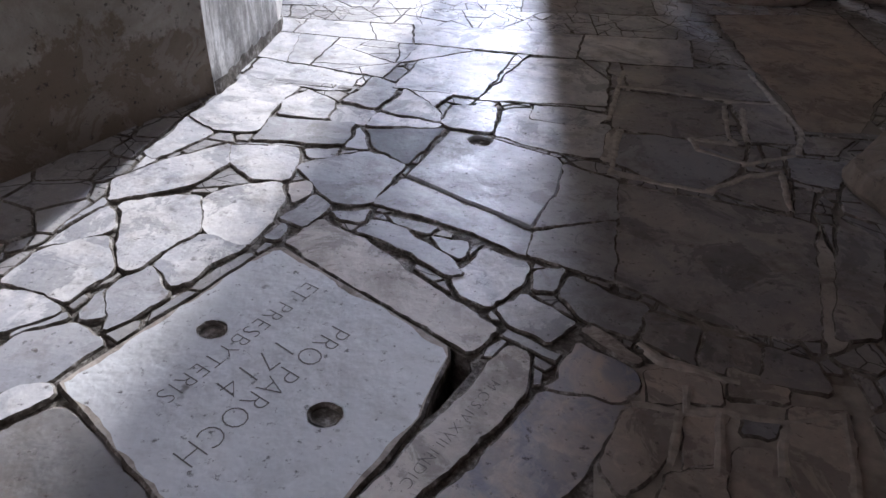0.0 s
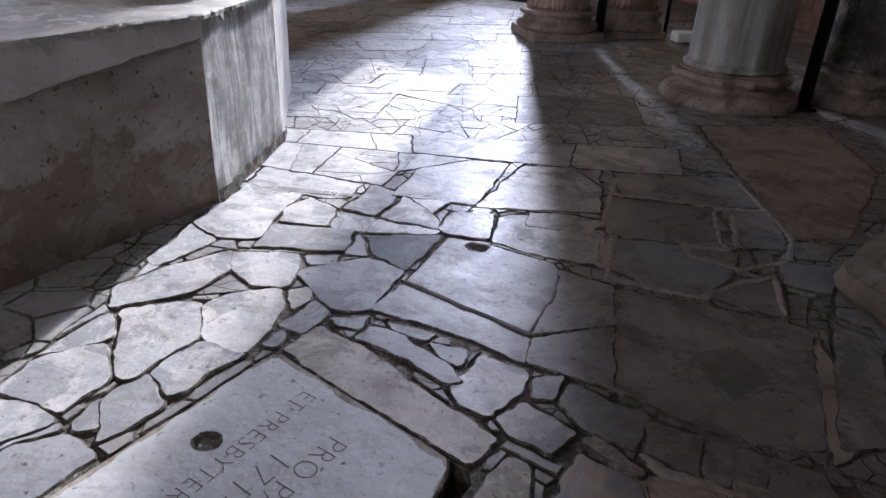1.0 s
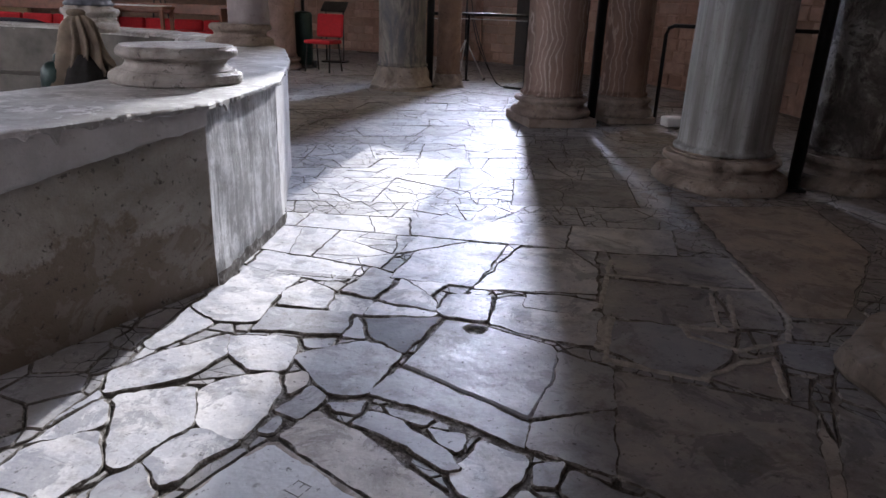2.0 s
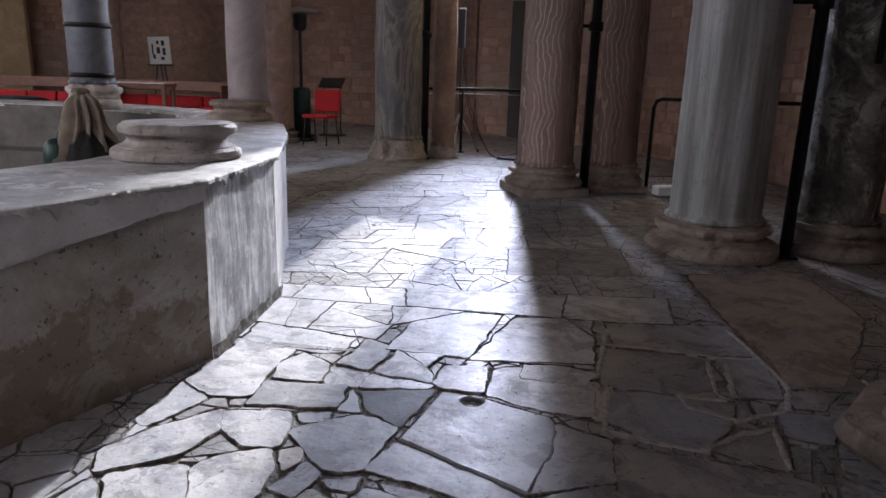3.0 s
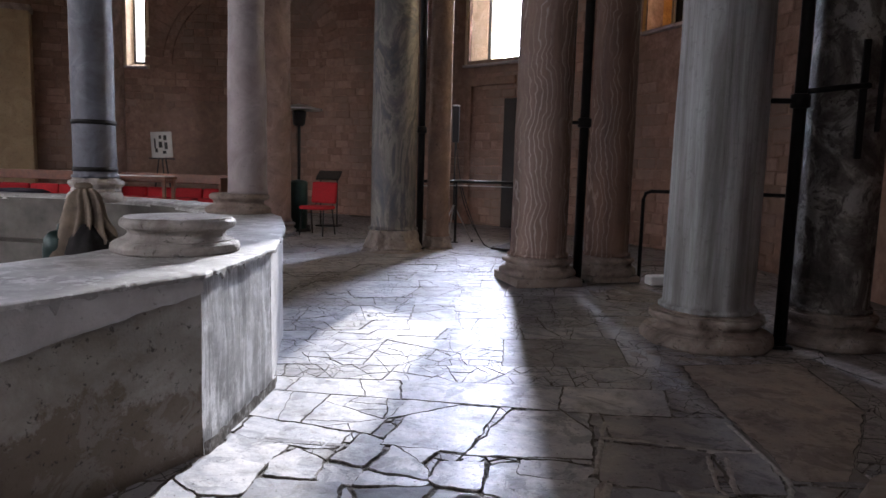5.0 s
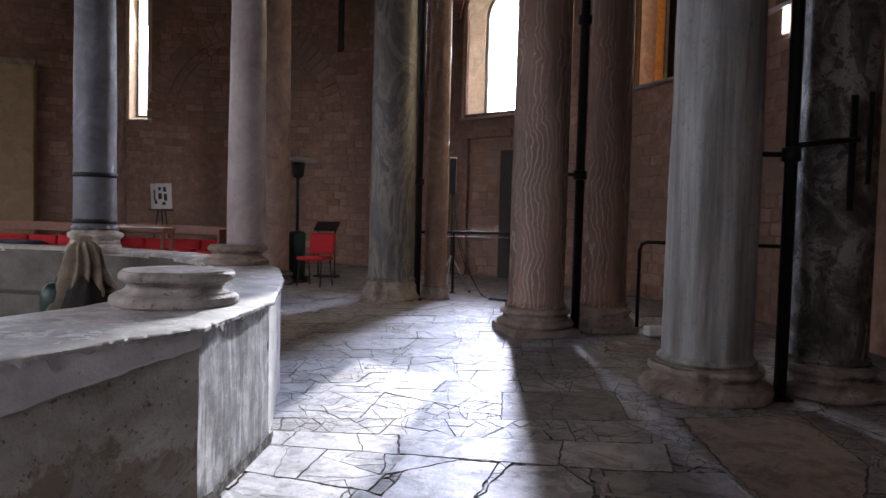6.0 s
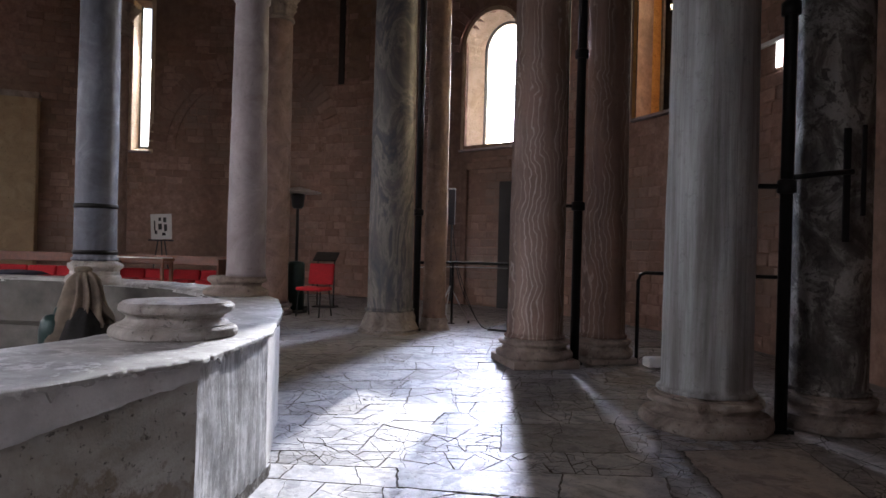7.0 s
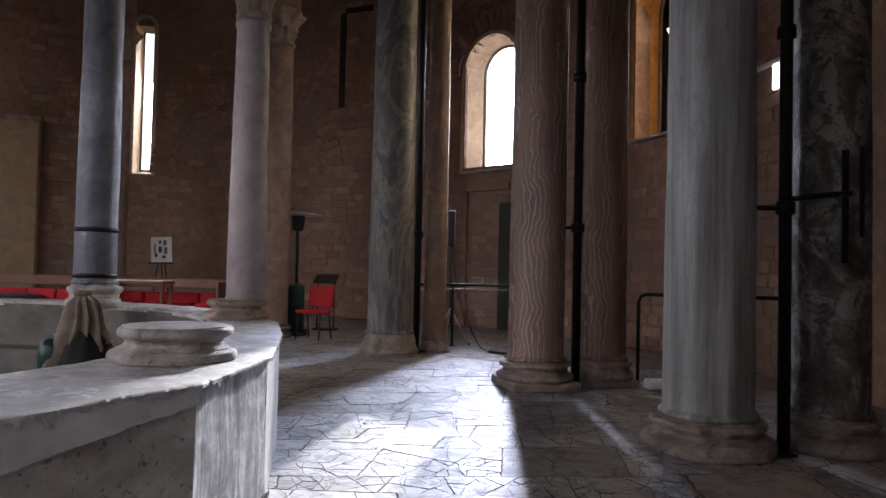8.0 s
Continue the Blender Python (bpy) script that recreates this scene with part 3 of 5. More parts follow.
column(-1.31, 9.10, 0.315, CIPOLLINO, DARK_BASE, "green and grey veined marble column with worn foot", 0.44, 0.30, broken=True)
column(-0.73, 9.57, 0.165, BROWN_STONE, DARK_BASE, "plain brown stone column with small base", 0.25, 0.18, broken=True)
column(-7.2, 11.95, 0.27, PINK_STONE, BROWN_BASE, "dim pinkish brown marble column with carved capital", 0.36, 0.20, top=5.05)
column(-3.65, 10.89, 0.27, PINK_STONE, BROWN_BASE, "pinkish brown marble column with carved capital", 0.36, 0.20, top=4.95)


# broad worn base of a further column beside the camera
stump = thing("column_base", "broad rough column base with a pale broken edge", "column base", at=(2.07, 1.78, 0))
part("plinth", lathe([(0.60, 0.0), (0.62, 0.03), (0.60, 0.09), (0.52, 0.12)], 72, wobble=0.12, smooth=False), DARK_BASE, stump)
part("torus", lathe([(0.50, 0.11), (0.49, 0.16), (0.46, 0.22), (0.41, 0.25), (0.39, 0.33), (0.41, 0.36), (0.41, 0.41), (0.37, 0.44)], 72, wobble=0.09, smooth=False), DARK_BASE, stump)
part("shaft", lathe([(0.345, 0.43), (0.335, 0.5), (0.30, 7.32)], 48, wobble=0.006), GREY_STREAK, stump)

# ---- floor slabs ----
TAKEN = []


def inside(p, poly):
    x, y = p
    hit_ = False
    for (x0, y0), (x1, y1) in zip(poly, poly[1:] + poly[:1]):
        if (y0 > y) != (y1 > y) and x < (x1 - x0) * (y - y0) / (y1 - y0) + x0:
            hit_ = not hit_
    return hit_


def area_of(poly):
    return 0.5 * sum(a[0] * b[1] - b[0] * a[1] for a, b in zip(poly, poly[1:] + poly[:1]))


def shrink(poly, d):
    out = []
    n = len(poly)
    for k in range(n):
        p, a, b = Vector(poly[k]), Vector(poly[k - 1]), Vector(poly[(k + 1) % n])
        e0, e1 = (p - a).normalized(), (b - p).normalized()
        nrm = Vector((-e0.y - e1.y, e0.x + e1.x))
        if nrm.length < 1e-5:
            nrm = Vector((-e0.y, e0.x)) * 2
        nrm.normalize()
        c = max(0.45, nrm.dot(Vector((-e0.y, e0.x))))
        out.append(tuple(p + nrm * (d / c)))
    return out


def rough_outline(poly, step, amp):
    out = []
    for (x0, y0), (x1, y1) in zip(poly, poly[1:] + poly[:1]):
        length = math.hypot(x1 - x0, y1 - y0)
        n = max(1, int(length / step))
        for k in range(n):
            f = k / n
            x, y = x0 + (x1 - x0) * f, y0 + (y1 - y0) * f
            a = amp if k else amp * 0.5
            d = noise.noise_vector((x * 11, y * 11, 3.1)) + 0.45 * noise.noise_vector((x * 34, y * 34, 9.7))
            out.append((x + a * d.x, y + a * d.y))
    return out


def slab_data(poly, rng, step, amp, bevel, top=0.0, depth=0.06):
    """Vertices and faces of one slab with a rounded, chipped edge."""
    ol = rough_outline(poly, step, amp)
    inn = [((a[0] * k + b[0] * (1 - k)), (a[1] * k + b[1] * (1 - k))) for a, b, k in ((p, q, 1.0 + 0.7 * noise.noise((q[0] * 30, q[1] * 30, 6.0))) for p, q in zip(shrink(ol, bevel), ol))]
    n = len(ol)
    cx, cy = sum(p[0] for p in ol) / n, sum(p[1] for p in ol) / n
    tx, ty = rng.uniform(-0.007, 0.007), rng.uniform(-0.007, 0.007)
    z = lambda p: top + (p[0] - cx) * tx + (p[1] - cy) * ty
    v = [(x, y, -depth) for x, y in ol] + [(x, y, z((x, y)) - bevel * 0.9) for x, y in ol] + [(x, y, z((x, y))) for x, y in inn]
    f = [tuple(range(2 * n, 3 * n))]
    for k in range(n):
        j = (k + 1) % n
        f.append((k, j, n + j, n + k))
        f.append((n + k, n + j, 2 * n + j, 2 * n + k))
    return v, f


RNG = random.Random(4)


def soiled(mesh):
    """The chipped edges of a slab hold old brown dirt."""
    mesh.materials.append(EDGE_DIRT)
    for p in mesh.polygons:
        p.material_index = 2 if p.material_index == 2 else 0 if p.normal.z > 0.9 else 1


def blunt(poly, most=0.013):
    """Break the corners of a stone."""
    out = []
    n = len(poly)
    for k in range(n):
        p = Vector(poly[k])
        for q in (Vector(poly[k - 1]), Vector(poly[(k + 1) % n])):
            d = q - p
            out.append(tuple(p + d * min(0.22, most / max(d.length, 1e-4))))
    return out


def flagstone(material, *corners, top=None, amp=0.015, step=0.016, bevel=0.005, keep=True):
    poly = [tuple(c) for c in corners]
    if keep:
        poly = shrink(poly, -0.007 if min(q[1] for q in poly) < 1.25 else -0.010)
        TAKEN.append(poly)
    v, f = slab_data(blunt(poly) if keep else poly, RNG, step, amp, bevel, RNG.uniform(-0.004, 0.003) if top is None else top)
    mesh = bpy.data.meshes.new("flagstone")
    mesh.from_pydata(v, [], f)
    mesh.materials.append(material)
    soiled(mesh)
    ob = new("flagstone", mesh)
    ob.parent = floor
    return ob


# the stones round the tomb slab and along the basin, each by its own corners
flagstone(MARBLE, (-0.87, 2.19), (-0.61, 2.15), (-0.59, 2.34), (-0.85, 2.41))
flagstone(MARBLE, (-0.85, 2.42), (-0.59, 2.35), (-0.47, 2.33), (-0.39, 2.35), (-0.36, 2.52), (-0.58, 2.57), (-0.85, 2.62))
flagstone(MARBLE, (-0.86, 1.94), (-0.76, 1.87), (-0.62, 1.89), (-0.61, 1.99), (-0.62, 2.14), (-0.87, 2.18), (-0.89, 1.97))
flagstone(MARBLE, (-0.87, 1.63), (-0.84, 1.67), (-0.76, 1.85), (-0.90, 1.96), (-0.90, 1.80), (-0.92, 1.66))
flagstone(MARBLE, (-0.90, 1.55), (-0.86, 1.62), (-0.90, 1.64), (-0.905, 1.539))
flagstone(MARBLE, (-0.815, 1.391), (-0.687, 1.469), (-0.617, 1.635), (-0.67, 1.77), (-0.75, 1.69), (-0.874, 1.545), (-0.923, 1.474), (-0.882, 1.355))
flagstone(GREY_MARBLE, (-0.902, 1.260), (-0.868, 1.324), (-0.901, 1.358), (-0.929, 1.170))
flagstone(MARBLE, (-0.881, 1.111), (-0.802, 1.173), (-0.782, 1.206), (-0.857, 1.323), (-0.915, 1.161), (-0.937, 1.087))
flagstone(MARBLE, (-0.833, 0.911), (-0.734, 0.882), (-0.690, 1.020), (-0.773, 1.170), (-0.834, 1.142), (-0.923, 1.065), (-0.935, 0.929))
flagstone(MARBLE, (-0.744, 1.169), (-0.690, 1.045), (-0.649, 1.024), (-0.589, 1.142), (-0.548, 1.258), (-0.629, 1.427), (-0.760, 1.391), (-0.833, 1.344))
flagstone(MARBLE, (-0.528, 1.232), (-0.456, 1.208), (-0.388, 1.200), (-0.372, 1.296), (-0.362, 1.453), (-0.413, 1.551), (-0.551, 1.495), (-0.609, 1.413))
flagstone(MARBLE, (-0.613, 1.644), (-0.508, 1.555), (-0.403, 1.560), (-0.391, 1.680), (-0.43, 1.79), (-0.66, 1.76))
flagstone(GREY_MARBLE, (-0.627, 0.880), (-0.589, 0.806), (-0.535, 0.875), (-0.500, 0.958), (-0.607, 1.054), (-0.655, 0.977))
flagstone(MARBLE, (-0.502, 0.987), (-0.425, 1.131), (-0.385, 1.192), (-0.536, 1.222), (-0.602, 1.063))
flagstone(MARBLE, (-0.877, 0.746), (-0.818, 0.760), (-0.783, 0.791), (-0.730, 0.859), (-0.829, 0.905), (-0.917, 0.904), (-0.957, 0.835))
flagstone(GREY_MARBLE, (-0.786, 0.754), (-0.765, 0.785), (-0.700, 0.834), (-0.720, 0.852), (-0.793, 0.764))
flagstone(GREY_MARBLE, (-0.751, 0.574), (-0.701, 0.592), (-0.644, 0.620), (-0.605, 0.681), (-0.568, 0.771), (-0.679, 0.827), (-0.772, 0.764), (-0.789, 0.719), (-0.817, 0.664))
flagstone(GREY_MARBLE, (-0.664, 0.830), (-0.614, 0.851), (-0.663, 0.957), (-0.689, 0.863))
flagstone(MARBLE, (-0.681, 0.495), (-0.624, 0.551), (-0.584, 0.598), (-0.610, 0.626), (-0.646, 0.623), (-0.693, 0.580), (-0.711, 0.519))
flagstone(DARK_SLAB, (-0.477, 0.150), (-0.232, 0.185), (-0.215, 0.342), (-0.327, 0.430), (-0.407, 0.496), (-0.560, 0.576), (-0.637, 0.499), (-0.697, 0.437))
flagstone(STRIP_MARBLE, (-0.107, 1.105), (0.064, 0.998), (0.266, 0.871), (0.326, 0.962), (0.199, 1.055), (0.100, 1.134), (-0.087, 1.289), (-0.234, 1.359), (-0.297, 1.231))
flagstone(VEINED, (0.435, 0.789), (0.611, 0.772), (0.647, 0.846), (0.610, 0.897), (0.515, 0.949))
flagstone(VEINED, (0.318, 0.595), (0.234, 0.466), (0.196, 0.382), (0.411, 0.414), (0.456, 0.488), (0.542, 0.629), (0.613, 0.766), (0.427, 0.776))
flagstone(MARBLE, (0.360, 0.974), (0.442, 0.931), (0.509, 1.020), (0.384, 1.110), (0.312, 1.041))
flagstone(MARBLE, (0.213, 1.085), (0.289, 1.043), (0.376, 1.157), (0.389, 1.249), (0.268, 1.304), (0.193, 1.150))
flagstone(GREY_MARBLE, (-0.174, 1.370), (-0.106, 1.370), (-0.094, 1.436), (-0.203, 1.403))
flagstone(GREY_MARBLE, (-0.003, 1.275), (0.180, 1.153), (0.217, 1.167), (0.180, 1.225), (-0.004, 1.370), (-0.075, 1.388), (-0.111, 1.320))
flagstone(GREY_MARBLE, (-0.006, 1.379), (0.100, 1.347), (0.120, 1.381), (-0.030, 1.416))
flagstone(GREY_MARBLE, (0.142, 1.273), (0.198, 1.234), (0.221, 1.316), (0.110, 1.331))
flagstone(GREY_MARBLE, (0.406, 1.126), (0.464, 1.136), (0.486, 1.237), (0.405, 1.212))
flagstone(GREY_MARBLE, (0.526, 1.033), (0.645, 0.984), (0.700, 1.107), (0.503, 1.209), (0.472, 1.125))
flagstone(STRIP_MARBLE, (0.642, 0.888), (0.663, 0.906), (0.546, 1.015), (0.517, 0.990))
flagstone(BROWN_MARBLE, (0.665, 0.980), (0.782, 0.916), (0.818, 1.055), (0.698, 1.091))
flagstone(BROWN_MARBLE, (0.798, 0.909), (0.909, 0.874), (0.948, 1.007), (0.832, 1.042))
flagstone(BROWN_MARBLE, (0.922, 0.876), (1.065, 0.865), (1.068, 0.972), (0.956, 1.002))
HOLED = [(0.141, 1.573), (0.393, 1.431), (0.471, 1.636), (0.499, 1.848), (0.48, 1.90), (0.20, 2.02), (0.08, 2.04), (-0.021, 1.673)]
TAKEN.append(HOLED)
flagstone(GREY_MARBLE, (0.159, 1.410), (0.383, 1.294), (0.390, 1.412), (0.142, 1.556), (-0.027, 1.652), (-0.093, 1.487))
flagstone(GREY_MARBLE, (0.480, 1.638), (0.402, 1.433), (0.650, 1.523), (0.674, 1.769), (0.507, 1.850))
flagstone(GREY_MARBLE, (0.388, 1.284), (0.617, 1.204), (0.648, 1.510), (0.397, 1.407))
flagstone(BROWN_MARBLE, (0.626, 1.201), (0.825, 1.095), (0.940, 1.054), (1.110, 1.058), (1.195, 1.352), (1.263, 1.604), (1.177, 1.647), (0.935, 1.699), (0.683, 1.752))
flagstone(STRIP_MARBLE, (1.201, 1.353), (1.104, 1.007), (1.164, 1.047), (1.259, 1.417), (1.275, 1.606))
flagstone(DARK_MARBLE, (-0.161, 1.846), (-0.039, 1.758), (0.06, 2.06), (-0.22, 1.99))
flagstone(GREY_MARBLE, (-0.291, 1.545), (-0.213, 1.468), (-0.102, 1.482), (-0.041, 1.745), (-0.185, 1.814), (-0.341, 1.723), (-0.386, 1.657))
flagstone(GREY_MARBLE, (-0.60, 1.82), (-0.28, 1.85), (-0.28, 2.03), (-0.60, 2.01))
flagstone(GREY_MARBLE, (-0.370, 1.742), (-0.293, 1.762), (-0.286, 1.816), (-0.40, 1.79))
flagstone(GREY_MARBLE, (-0.191, 1.840), (-0.25, 2.00), (-0.27, 1.84))
flagstone(MARBLE, (-0.37, 2.04), (-0.22, 2.03), (-0.23, 2.16), (-0.40, 2.19))
flagstone(MARBLE, (-0.58, 2.05), (-0.39, 2.05), (-0.40, 2.21), (-0.54, 2.30), (-0.60, 2.16))
flagstone(MARBLE, (-0.23, 2.19), (-0.18, 2.45), (-0.30, 2.50), (-0.37, 2.23))
flagstone(MARBLE, (0.03, 2.06), (0.04, 2.09), (-0.21, 2.14), (-0.23, 2.03))
flagstone(MARBLE, (0.03, 2.11), (-0.00, 2.24), (-0.15, 2.39), (-0.20, 2.17))
flagstone(STRIP_MARBLE, (-0.335, 1.448), (-0.295, 1.508), (-0.328, 1.575), (-0.384, 1.545))
flagstone(GREY_MARBLE, (-0.261, 1.317), (-0.217, 1.437), (-0.277, 1.494), (-0.347, 1.347))
flagstone(GREY_MARBLE, (-0.318, 1.233), (-0.301, 1.294), (-0.329, 1.320), (-0.361, 1.239))
flagstone(MARBLE, (-0.14, 2.42), (-0.00, 2.25), (0.05, 2.40), (-0.10, 2.50))
flagstone(MARBLE, (0.08, 2.07), (0.23, 2.05), (0.24, 2.29), (0.07, 2.27), (0.04, 2.11))
flagstone(MARBLE, (0.25, 2.04), (0.48, 1.95), (0.64, 1.93), (0.69, 2.21), (0.37, 2.32), (0.27, 2.27))
flagstone(BROWN_SHARD, (0.539, 0.588), (0.577, 0.530), (0.662, 0.620), (0.719, 0.773), (0.610, 0.756))
flagstone(BROWN_SHARD, (0.705, 0.614), (0.775, 0.638), (0.822, 0.785), (0.726, 0.746))
flagstone(GREY_MARBLE, (0.836, 0.718), (0.903, 0.714), (0.936, 0.772), (0.855, 0.774))
flagstone(BROWN_SHARD, (0.788, 0.550), (0.884, 0.564), (0.901, 0.685), (0.818, 0.686))
flagstone(BROWN_SHARD, (0.895, 0.566), (1.019, 0.585), (1.091, 0.820), (0.966, 0.816))
flagstone(BROWN_SHARD, (0.638, 0.515), (0.775, 0.536), (0.793, 0.620), (0.671, 0.602))
flagstone(BROWN_SHARD, (0.835, 0.820), (0.962, 0.823), (0.981, 0.868), (0.857, 0.919))
flagstone(BROWN_SHARD, (0.660, 0.780), (0.819, 0.801), (0.827, 0.896), (0.659, 0.878))
flagstone(BROWN_MARBLE, (0.80, 2.65), (1.20, 2.58), (1.38, 2.60), (1.40, 2.98), (0.80, 2.91))
flagstone(BROWN_MARBLE, (0.70, 2.20), (0.95, 2.17), (1.13, 2.24), (1.19, 2.55), (0.73, 2.60))
flagstone(BROWN_MARBLE, (1.23, 2.36), (1.20, 2.17), (1.38, 2.19), (1.42, 2.57), (1.21, 2.54))
flagstone(GREY_MARBLE, (0.802, 1.801), (0.960, 1.755), (1.10, 1.93), (1.13, 2.00), (0.94, 2.15), (0.72, 2.15), (0.68, 1.90))
flagstone(BROWN_MARBLE, (1.04, 2.03), (1.14, 2.02), (1.17, 2.12), (0.96, 2.15))
flagstone(BROWN_MARBLE, (1.063, 1.730), (1.201, 1.676), (1.27, 1.92), (1.15, 1.92), (1.003, 1.766))
flagstone(GREY_MARBLE, (1.28, 1.90), (1.41, 1.85), (1.51, 2.06), (1.31, 2.07))
flagstone(BROWN_MARBLE, (1.39, 2.12), (1.50, 2.12), (1.61, 2.27), (1.43, 2.27))
flagstone(BROWN_SLAB, (1.42, 3.02), (1.47, 2.60), (1.45, 2.34), (1.67, 2.36), (2.14, 3.21), (2.17, 4.07), (1.41, 3.88))
flagstone(STRIP_MARBLE, (0.63, 1.91), (0.66, 1.90), (0.72, 2.20), (0.67, 2.14))
flagstone(BROWN_MARBLE, (1.239, 1.333), (1.144, 1.062), (1.253, 1.080), (1.441, 1.526), (1.35, 1.66))
flagstone(MARBLE, (0.38, 2.22), (0.63, 2.19), (0.68, 2.31), (0.57, 2.35), (0.39, 2.35))
flagstone(MARBLE, (0.38, 2.38), (0.68, 2.40), (0.71, 2.70), (0.60, 2.94), (0.36, 2.92), (0.17, 2.37))
flagstone(MARBLE, (0.16, 2.38), (0.28, 2.93), (0.10, 2.94), (-0.13, 2.76), (-0.20, 2.40))

TOMB = [(-0.605, 0.632), (-0.395, 0.484), (-0.274, 0.399), (-0.031, 0.228), (0.084, 0.453), (0.142, 0.567), (0.185, 0.66), (0.198, 0.76), (0.222, 0.845), (0.216, 0.885), (-0.045, 1.052), (-0.288, 1.206), (-0.322, 1.196), (-0.46, 0.92)]
TAKEN.append(TOMB)
TAKEN.append(PIT)


def pierced_slab(outline, holes, stained=False):
    """A slab with round holes right through it."""
    bm = bmesh.new()
    ol = rough_outline(outline, 0.022, 0.006)
    loops = [ol]
    for hx, hy, r in holes:
        loops.append([(hx + (r + 0.006 * noise.noise((math.cos(a) * 2 + hx * 9, math.sin(a) * 2, 1.0))) * 1.15 * math.cos(a), hy + r * math.sin(a)) for a in [2 * math.pi * k / 16 for k in range(16)]])
    tops = []
    for n, loop in enumerate(loops):
        inn = shrink(loop, 0.007 if n == 0 else -0.008)
        lo = [bm.verts.new((*p, -0.09)) for p in loop]
        mid = [bm.verts.new((*p, -0.004)) for p in loop]
        hi = [bm.verts.new((*p, 0.002)) for p in inn]
        k = len(loop)
        for i in range(k):
            j = (i + 1) % k
            bm.faces.new((lo[i], lo[j], mid[j], mid[i]))
            bm.faces.new((mid[i], mid[j], hi[j], hi[i]))
        if stained:      # brown worn band along the edge and round the holes
            reach = [0.010 + 0.022 * max(0.0, noise.noise((p[0] * 9, p[1] * 9, 2.0)) + 0.15) + 0.008 * noise.noise((p[0] * 40, p[1] * 40, 1.0)) for p in loop]
            band = [bm.verts.new((*(Vector(p).lerp(Vector(q), reach[m] / (0.007 if n == 0 else 0.016))), 0.002)) for m, (p, q) in enumerate(zip(loop, inn))]
            for i in range(k):
                bm.faces.new((hi[i], hi[(i + 1) % k], band[(i + 1) % k], band[i])).material_index = 2
            hi = band
        tops += [bm.edges.get((hi[i], hi[(i + 1) % k])) for i in range(k)]
    bmesh.ops.triangle_fill(bm, edges=tops, use_beauty=True)
    bmesh.ops.recalc_face_normals(bm, faces=bm.faces[:])
    return bm


holed = part("flagstone", pierced_slab(HOLED, ((0.199, 1.974, 0.036),)), GREY_MARBLE, floor, "grey marble slab with a round hole")

slab = thing("tomb_slab", "white marble tomb slab with engraved Latin words and two lifting holes", "tomb slab")
part("slab", pierced_slab(TOMB, ((-0.345, 0.846, 0.026), (-0.018, 0.636, 0.027)), True), SLAB_MARBLE, slab)
soiled(slab.children[0].data)
slab.children[0].data.materials.append(RIM_STAIN)


def engraved(text, x, y, turn, size, parent, z=0.0028, stretch=1.0, spacing=1.0, thin=-0.027):
    c = bpy.data.curves.new("inscription", "FONT")
    c.body, c.size, c.space_character, c.extrude, c.offset = text, size, spacing, 0.0002, thin * size
    c.resolution_u = 3
    c.materials.append(LETTER_SHADE)
    ob = new("inscription", c)
    ob.matrix_world = pose(x, y, z, 0, 0, turn) @ Matrix.Diagonal((stretch, 1, 1, 1))
    ob.parent = parent
    ob["label"] = "engraved capital letters"
    return ob


engraved("PRO PAROCH", -0.070, 0.912, -117.0, 0.088, slab, stretch=0.85, spacing=1.02)
engraved("1714", -0.176, 0.846, -120.5, 0.094, slab, stretch=0.95, spacing=1.16)
engraved("ET PRESBYTERIS", -0.180, 1.062, -115.5, 0.070, slab, stretch=0.89, spacing=1.10)
strip = thing("inscribed_strip", "narrow worn marble strip with shallow letters beside the tomb slab", "inscription")
strip_stone = flagstone(STRIP_MARBLE, (-0.03, 0.235), (0.06, 0.235), (0.228, 0.515), (0.326, 0.653), (0.395, 0.774), (0.396, 0.89), (0.356, 0.912), (0.270, 0.754), (0.173, 0.586), (0.099, 0.458), top=0.002)
strip_stone.parent, strip_stone.name = strip, "slab"
engraved("M.C.S.IV.XVII.INDIC", 0.318, 0.790, -118, 0.036, strip, z=0.0042, stretch=1.0, spacing=1.1)


def mortar_bed(x0, x1, y0, y1, step=0.03):
    """Uneven flush mortar in which the small shards lie."""
    bm = bmesh.new()
    nx, ny = int((x1 - x0) / step), int((y1 - y0) / step)
    rows = [[bm.verts.new((x0 + i * step + 0.05 * j / ny, y0 + j * step, -0.009 if i in (0, nx) or j in (0, ny) else -0.0055 + 0.005 * noise.noise((i * 0.45, j * 0.45, 1.0)))) for i in range(nx + 1)] for j in range(ny + 1)]
    for lo, hi in zip(rows, rows[1:]):
        for k in range(nx):
            bm.faces.new((lo[k], lo[k + 1], hi[k + 1], hi[k])).smooth = True
    return bm


BED = (0.50, 1.10, 0.10, 0.93)
tagged(part("mortar_bed", mortar_bed(*BED), BED_MORTAR, floor), "rough grey-brown mortar between small shards", kind="stuff")
TAKEN.append([(0.46, 0.42), (BED[1], 0.42), (BED[1] + 0.03, BED[3]), (0.66, BED[3])])


